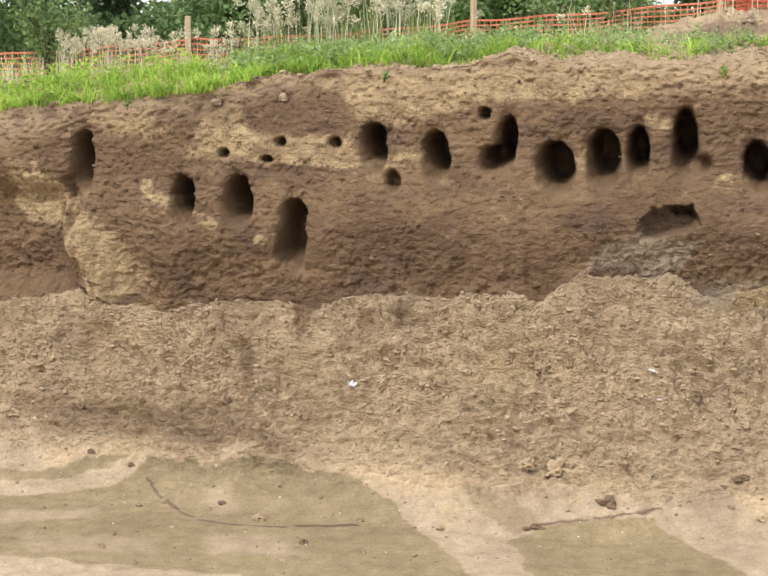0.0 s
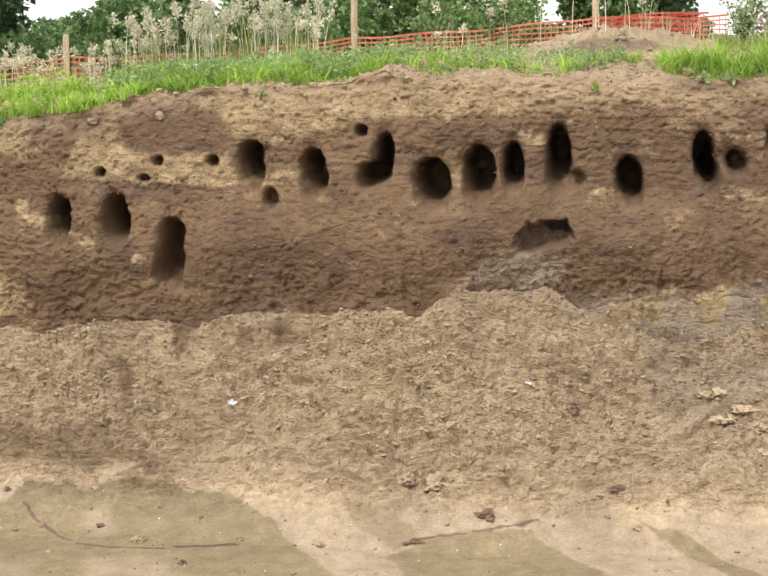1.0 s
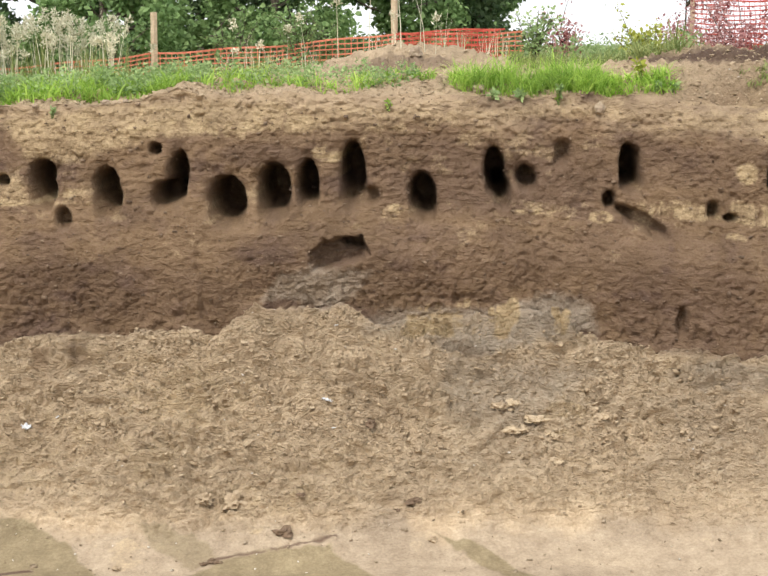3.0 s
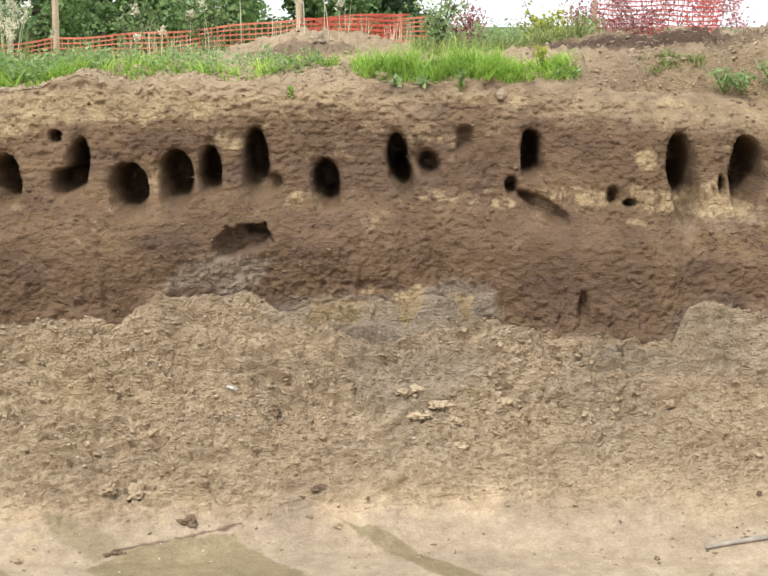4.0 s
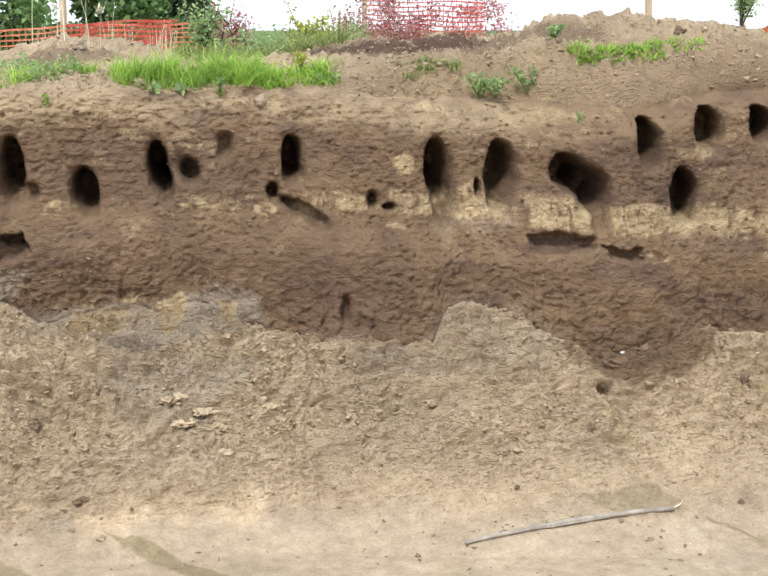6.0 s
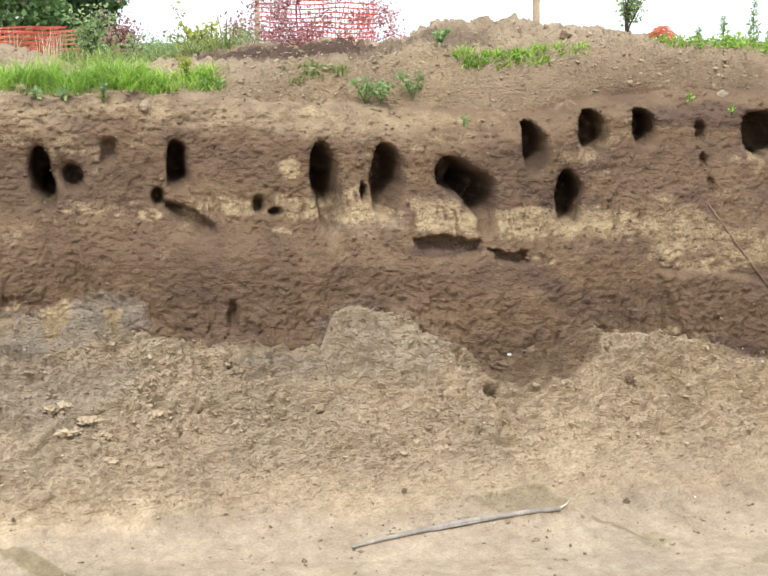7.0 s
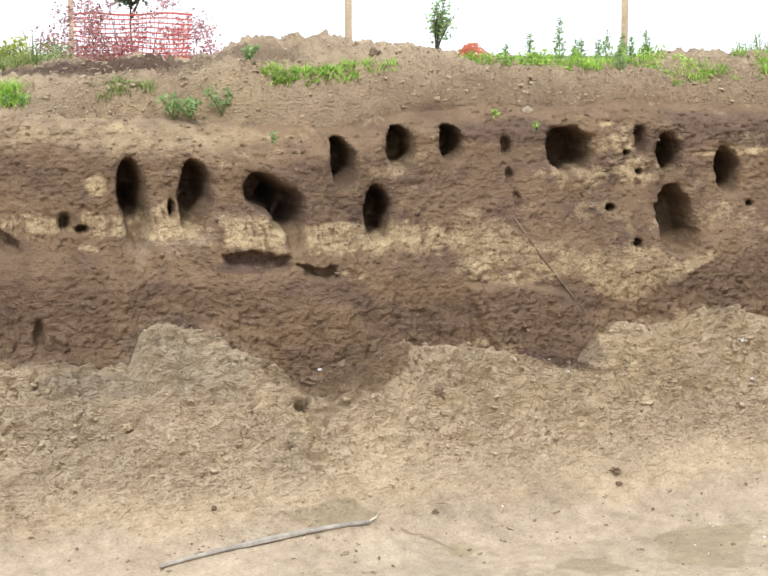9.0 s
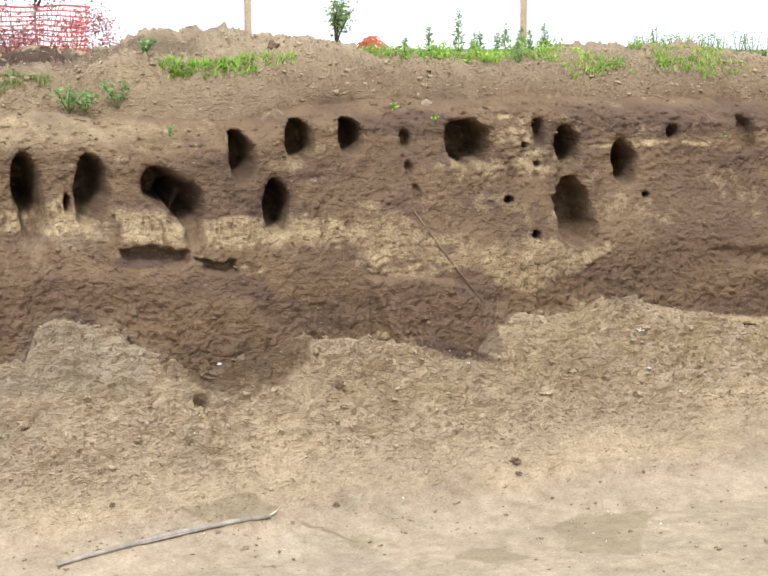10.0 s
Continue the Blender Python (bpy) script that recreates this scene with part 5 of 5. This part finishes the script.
grass_patch("grass_tuft", 700, 12.2, 13.0, -1.0, -.75, .12, GRASS, "low green tufts on bare soil", 22, .012)
grass_patch("grass_tuft", 1100, 13.3, 14.5, -1.3, -.7, .15, GRASS, "low green tufts on bare soil", 23, .012)
grass_patch("grass_tuft", 900, 14.2, 16.0, -2.6, -2.0, .25, GRASS_DULL, "thin weeds on the far mound", 24)
grass_patch("straw_stalks", 420, .9, 6.0, -4.2, -2.9, .42, STRAW, "thin dry straw stalks before the net", 25, .006, .35)
grass_patch("straw_stalks", 1300, -5.8, -1.6, -4.2, -2.2, .42, STRAW, "thin dry straw stalks before the net", 26, .006, .35)


def plumes(name, n, s0, s1, p0, p1, h0, h1, seed, label):
    """Tall dry grass: thin stalks with feathered heads."""
    rng = np.random.default_rng(seed)
    base, hs = [], []
    for _ in range(n):
        s, p = rng.uniform(s0, s1), rng.uniform(p0, p1)
        x, y = place(s, p)
        base.append((x, y, ground_at(s, p) - .02))
        hs.append(rng.uniform(h0, h1))
    base, hs = np.array(base), np.array(hs)
    head = rng.uniform(0, 2 * np.pi, n)
    v, f = blades(base, hs, np.full(n, .010), rng, .25, head)
    tips = v.reshape(n, 8, 3)[:, 6]
    mid = v.reshape(n, 8, 3)[:, 4]
    m = 46
    k = rng.uniform(0, 1, (n, m, 1))
    c = tips[:, None] + (mid - tips)[:, None] * k * .55 + rng.normal(0, .012, (n, m, 3)) * (1 + k)
    c2 = c.reshape(-1, 3)
    lv, lf = leaf_cards(c2, rng.uniform(.022, .055, len(c2)), rng, .9, .35)
    v, f = join_arrays([(v, f), (lv, lf)])
    ob = new(name, mesh_from(name, v, f, STRAW))
    return tagged(ob, label, "tall grass", kind="stuff")


plumes("tall_plume_grass", 150, -1.9, .25, -2.3, -1.6, .45, .85, 31, "tall pale feathery grass in seed")
plumes("tall_plume_grass", 60, -4.4, -3.3, -2.9, -2.2, .35, .6, 32, "pinkish dry grass heads by the fence")
plumes("tall_plume_grass", 22, -3.2, -1.9, -2.6, -1.8, .3, .55, 33, "scattered dry grass heads")
plumes("tall_plume_grass", 14, .4, 3.4, -2.9, -2.3, .35, .9, 34, "single thin dry grass stems")


# ---------------------------------------------------------------- weeds and shrubs
def weed(name, at, h, leaves, leaf, mat, label, category, seed, spiky=False, group="", stems=1):
    """Upright plant: a stem or a few, with leaves in a spiral."""
    rng = random.Random(seed)
    nrng = np.random.default_rng(seed)
    t = thing(name, at, label, category, group)
    tubes, cent, size = [], [], []
    for q in range(stems):
        a = rng.uniform(0, 6.28)
        out = 0 if stems == 1 else rng.uniform(.15, .5) if stems < 6 else rng.uniform(.5, 1.3)
        pts = [Vector((math.cos(a) * out * h * k * .7 + rng.uniform(-.01, .01), math.sin(a) * out * h * k * .7, h * k * rng.uniform(.9, 1.05) - .02)) for k in (0, .25, .5, .75, 1)]
        tubes.append((pts, [.007, .006, .005, .004, .002]))
        for i in range(leaves // stems):
            k = rng.uniform(.12 if stems == 1 else .3, 1)
            j = min(3, int(k * 4))
            c = pts[j].lerp(pts[j + 1], k * 4 - j)
            b = i * 2.4
            r = (1.15 - k) * h * .12 if spiky else rng.uniform(.0, .22) * h
            cent.append((c.x + math.cos(b) * r, c.y + math.sin(b) * r, c.z + rng.uniform(-.01, .02)))
            size.append(leaf * (1.2 - .6 * k if spiky else rng.uniform(.6, 1.2)))
    part("stem", tubes_mesh("stem", tubes, STEM, 5), t)
    v, f = leaf_cards(np.array(cent), np.array(size), nrng, .5, .38 if spiky else .55)
    part("foliage", mesh_from("foliage", v, f, mat), t)
    return t


for i, (s, p, h) in enumerate(((10.91, -1.4, .36), (11.34, -1.6, .52), (11.35, -1.2, .30), (11.72, -.9, .30), (11.81, -1.6, .34), (12.38, -1.6, .36), (11.95, -1.7, .48), (12.1, -1.4, .25), (10.6, -1.3, .22), (11.55, -1.5, .28), (12.2, -1.8, .3), (11.1, -1.7, .22))):
    weed("thistle", spot(s, p), h, int(50 + 150 * h), .06, WEED, "upright green thistle on bare soil", "thistle", 100 + i, True, "thistles on the soil mound")
for i, (s, p, h) in enumerate(((6.95, -.5, .24), (7.09, -.45, .17), (7.41, -.5, .24), (7.75, -.9, .15))):
    weed("leafy_weed", spot(s, p), h * .95, 120, .055, WEED, "small branching green weed on the bank edge", "weed", 120 + i, False, "weeds on the edge", 6)
weed("yellow_weed", spot(5.34, -.85), .20, 60, .06, YELLOW_LEAF, "yellow-green weed beside the grass tuft", "weed", 130, stems=3)
for i, (s, z) in enumerate(((-.03, 3.44), (4.55, 3.55), (7.81, 3.32), (10.41, 3.40), (13.72, 3.18), (3.0, 3.5), (-2.55, 3.15), (10.05, 3.52))):
    weed("seedling", spot_face(s, z, .0), .09, 22, .045, GRASS if i % 2 else WEED, "tiny green seedling rooted in the bank face", "seedling", 140 + i, False, "seedlings on the face", 3)
for i, (s, p) in enumerate(((3.95, -.5), (4.55, -.48), (5.45, -.62), (5.6, -.66), (4.2, -.5))):
    weed("broad_weed", spot(s, p), .07, 26, .07, WEED, "low broad-leaved weed on the bank edge", "weed", 150 + i, False, "weeds on the edge", 4)


def shrub(name, at, w, h, n, leaf, mat, label, seed, stems=9, hollow=.2):
    """Branching stems and a loose, uneven crown."""
    rng = np.random.default_rng(seed)
    t = thing(name, at, label, "shrub")
    tubes, cent = [], []
    for k in range(stems):
        a = rng.uniform(0, 6.28)
        r = rng.uniform(.15, 1) * w / 2
        top = np.array([math.cos(a) * r, math.sin(a) * r * .7, h * rng.uniform(.6, 1.05)])
        pts = [Vector((top[0] * q ** 1.3, top[1] * q ** 1.3, top[2] * q - .03)) for q in (0, .3, .6, 1)]
        tubes.append((pts, [.014, .010, .007, .003]))
        for _ in range(3):
            q = rng.uniform(.35, .95)
            b = np.array([top[0] * q ** 1.3, top[1] * q ** 1.3, top[2] * q])
            e = b + rng.normal(0, .16, 3) * w + np.array([0, 0, .1 * h])
            tubes.append(([Vector(b), Vector((b + e) / 2 + np.array([0, 0, .02])), Vector(e)], [.006, .004, .002]))
            cent.append(b + (e - b) * rng.uniform(hollow, 1.1, (n // (stems * 4), 1)) + rng.normal(0, .055 * w, (n // (stems * 4), 3)))
        q = rng.uniform(.2, 1.05, (n // (stems * 4), 1))
        cent.append(np.concatenate([top[:2][None] * q ** 1.3, top[2] * q], 1) + rng.normal(0, .06 * w, (len(q), 3)))
    c = np.concatenate(cent)
    c[:, 2] = np.maximum(c[:, 2], .03)
    part("stem", tubes_mesh("stem", tubes, BARK, 5), t)
    v, f = leaf_cards(c, rng.uniform(.6, 1.2, len(c)) * leaf, rng, .2, .6)
    part("foliage", mesh_from("foliage", v, f, mat), t)
    return t


def dome_shrub(name, at, w, h, n, leaf, mat, label, seed):
    """A wide dome of loose leaf clusters on thin arching stems."""
    rng = np.random.default_rng(seed)
    t = thing(name, at, label, "shrub")
    tubes, cent = [], []
    for k in range(64):
        a, r, u = rng.uniform(0, 6.28), rng.uniform(.1, 1) ** .6, rng.uniform(.08, 1)
        e = np.array([math.cos(a) * r * w / 2, math.sin(a) * r * w * .2, h * u * math.sqrt(max(.05, 1.08 - r * r))])
        if k % 3 == 0:
            tubes.append(([Vector((e[0] * .45, e[1] * .2, -.03)), Vector((e[0] * .75, e[1] * .6, e[2] * .6)), Vector(e)], [.007, .005, .002]))
        m = n // 64
        cent.append(e + rng.normal(0, 1, (m, 3)) * np.array([.085, .06, .065]))
    c = np.concatenate(cent)
    c[:, 2] = np.maximum(c[:, 2], .03)
    part("stem", tubes_mesh("stem", tubes, BARK, 5), t)
    v, f = leaf_cards(c, rng.uniform(.6, 1.2, len(c)) * leaf, rng, .2, .6)
    part("foliage", mesh_from("foliage", v, f, mat), t)


dome_shrub("red_shrub", spot(7.22, -5.1), 2.5, .90, 5000, .046, RED_LEAF, "reddish-pink leafy shrub grown through the net", 201)
shrub("red_shrub", spot(4.85, -3.8), .7, .55, 420, .055, RED_LEAF, "thin reddish shrub beside the fence", 202, 7)
shrub("green_shrub", spot(4.45, -2.9), .6, .62, 620, .055, WEED, "thin green shrub by the net's end", 203, 8)
shrub("yellow_green_shrub", spot(5.6, -3.2), .8, .36, 620, .06, YELLOW_LEAF, "low yellow-green shrub on the soil crest", 204, 9)
shrub("sapling", spot(10.07, -2.0), .55, .48, 460, .05, WEED, "small airy dark green sapling on the mound", 205, 6)
shrub("green_shrub", spot(.9, -5.0), 1.0, .7, 700, .06, TREE_C, "low leafy green shrub behind the net", 206, 9)
shrub("green_shrub", spot(1.7, -4.9), 1.2, .75, 900, .07, TREE_C, "leafy green shrub behind the net", 207, 9)
shrub("green_shrub", spot(-4.75, -3.0), 1.0, 1.0, 1700, .06, TREE_C, "feathery green shrub by the fence", 208, 9)
shrub("green_shrub", spot(-2.4, -2.9), .5, .5, 380, .05, WEED, "slender green shrub by the fence", 209, 6)
for i in range(16):
    weed("airy_weed", spot(14.0 + i * .13, -2.35 + .25 * math.sin(i * 2.1)), .20 + .13 * abs(math.sin(i * 1.7)), 44, .035, WEED, "thin airy weed on the far mound", "weed", 160 + i, False, "weeds on the far mound", 3)
shrub("green_shrub", spot(-.6, -4.9), 1.2, .7, 800, .07, TREE_B, "leafy green shrub behind the net", 211, 9)


def leafy_edge(name, n, s0, s1, p0, p1, h, leaf, mat, label, seed):
    """Low broad leaves and herbs mixed into the grass."""
    rng = np.random.default_rng(seed)
    k = n // 30
    cent = []
    for _ in range(k):
        s, p = rng.uniform(s0, s1), rng.uniform(p0, p1)
        x, y = place(s, p)
        z = ground_at(s, p)
        hh = h * rng.uniform(.4, 1.2)
        q = rng.uniform(0, 1, (30, 1))
        cent.append(np.concatenate([np.array([[x, y]]) + rng.normal(0, .05, (30, 2)), z + hh * q], 1))
    c = np.concatenate(cent)
    v, f = leaf_cards(c, rng.uniform(.5, 1.2, len(c)) * leaf, rng, .4, .5)
    return tagged(new(name, mesh_from(name, v, f, mat)), label, "herbs", kind="stuff")


leafy_edge("edge_herbs", 6000, -1.7, 1.2, -1.7, -.6, .22, .055, WEED, "mixed leafy herbs among the edge grass", 401)
leafy_edge("edge_herbs", 2600, -5.0, -1.5, -1.6, -.3, .22, .05, GRASS, "mixed leafy herbs among the edge grass", 402)
leafy_edge("edge_herbs", 2200, .8, 3.2, -1.5, -.65, .18, .05, WEED, "mixed leafy herbs among the edge grass", 403)
leafy_edge("edge_herbs", 2200, -2.2, 1.5, -3.6, -1.5, .26, .055, WEED, "rank green herbs behind the bank edge", 404)
leafy_edge("edge_herbs", 1500, 10.2, 12.6, -1.7, -.9, .14, .05, GRASS, "low leafy herbs on the soil", 405)
leafy_edge("edge_herbs", 2600, 4.6, 6.3, -5.2, -2.9, .30, .055, WEED, "green herbs on the soil crest", 407)
leafy_edge("white_flowers", 260, -2.4, 1.0, -1.8, -.7, .40, .022, PAPER, "small white flowers in the grass", 406)


def far_wood():
    """The thick low growth under the trees, past counting."""
    rng = np.random.default_rng(77)
    n = 52000
    x = rng.uniform(-19, 16.2, n)
    y = rng.uniform(47, 66, n)
    top = 4.3 + .9 * fbm(x * .35, y * .2, 8, 4) - 1.2 * smooth(13.5, 16.2, x)
    z = 2.4 + (top - 2.4) * rng.uniform(0, 1, n) ** .8
    v, f = leaf_cards(np.stack([x, y, z], 1), rng.uniform(.12, .28, n), rng, 0, .8)
    tagged(new("far_undergrowth", mesh_from("far_undergrowth", v, f, TREE_B)), "thick dark green undergrowth below the trees", "undergrowth", kind="stuff")


far_wood()


# ---------------------------------------------------------------- trees beyond the fence
def tree(x, y, trunk_h, crown_w, crown_h, low, n, leaf, mat, label, seed, girth=1.0):
    """Tapered trunk, limbs, and a crown of many clumps with gaps."""
    rng = np.random.default_rng(seed)
    g = 2.9
    t = thing("tree", Vector((x, y, g)), label, "tree", "trees beyond the fence")
    tubes = [([Vector((0, 0, -.1)), Vector((.05, .02, trunk_h * .4)), Vector((-.05, .05, trunk_h * .75)), Vector((0, 0, trunk_h + crown_h * .6))], [.22 * girth, .18 * girth, .14 * girth, .04])]
    cl = []
    for k in range(44):
        d = rng.normal(0, 1, 3)
        d /= np.linalg.norm(d)
        r = rng.uniform(.35, 1) ** .5
        c = np.array([d[0] * crown_w / 2 * r, d[1] * crown_w / 2 * r, low + crown_h / 2 + d[2] * crown_h / 2 * r])
        cl.append(c)
        if k % 3 == 0:
            b = Vector((0, 0, min(c[2] * .7, trunk_h + crown_h * .4)))
            e = Vector(c)
            tubes.append(([b, b.lerp(e, .5) + Vector((0, 0, -.15)), e], [.07, .045, .015]))
    cl = np.array(cl)
    n, leaf = int(n * 1.7), leaf * .68
    m = n // len(cl)
    rad = rng.uniform(.5, 1.0, len(cl)) * crown_w * .16
    d = rng.normal(0, 1, (len(cl), m, 3))
    d /= np.linalg.norm(d, axis=2)[..., None]
    c = (cl[:, None] + d * rad[:, None, None] * rng.uniform(.35, 1.1, (len(cl), m, 1)) * np.array([1, 1, .8])).reshape(-1, 3)
    part("trunk", tubes_mesh("trunk", tubes, BARK, 7), t)
    v, f = leaf_cards(c, rng.uniform(.6, 1.25, len(c)) * leaf, rng, -.1, .75)
    part("crown", mesh_from("crown", v, f, mat), t)


tree(-12.5, 44, 2.5, 7.0, 9, -.2, 9000, .34, TREE_B, "feathery mid-green tree with low branches", 301)
tree(-9.0, 52, 3.5, 7.0, 10, 1.0, 8000, .36, TREE_A, "dark green broadleaf tree", 302)
tree(-5.6, 58, 3.5, 4.6, 9, 1.0, 6500, .34, TREE_B, "light green broadleaf tree with gaps", 303)
tree(-1.2, 56, 3.0, 6.4, 10, .6, 9000, .36, TREE_A, "dark green broadleaf tree", 304)
tree(3.8, 50, 2.8, 6.5, 10, .2, 9000, .34, TREE_A, "dense dark green broadleaf tree", 305)
tree(7.8, 58, 3.0, 6.5, 10, .2, 9000, .36, TREE_B, "mid-green leafy broadleaf tree", 306)
tree(5.8, 46, 1.5, 5.0, 5, .0, 7000, .30, TREE_C, "low light green leafy tree", 307)
tree(11.0, 52, 2.8, 5.8, 9, .3, 8000, .34, TREE_C, "light green broadleaf tree", 308)
tree(14.4, 54, 2.8, 5.2, 8, .6, 8000, .34, TREE_A, "dark green broadleaf tree", 309)
tree(15.6, 60, 2.6, 4.0, 7, .8, 6000, .34, TREE_B, "mid-green broadleaf tree at the row's end", 310)
tree(28.3, 68, 3.0, 4.4, 4.6, 3.7, 4000, .34, TREE_A, "distant dark green tree", 311, .3)
tree(0.6, 44, 1.2, 5.0, 4, -.4, 6000, .30, TREE_C, "low light green leafy tree", 312)
tree(-4.0, 46, 1.2, 4.5, 3, -.6, 5000, .30, TREE_B, "low mid-green leafy tree", 313)
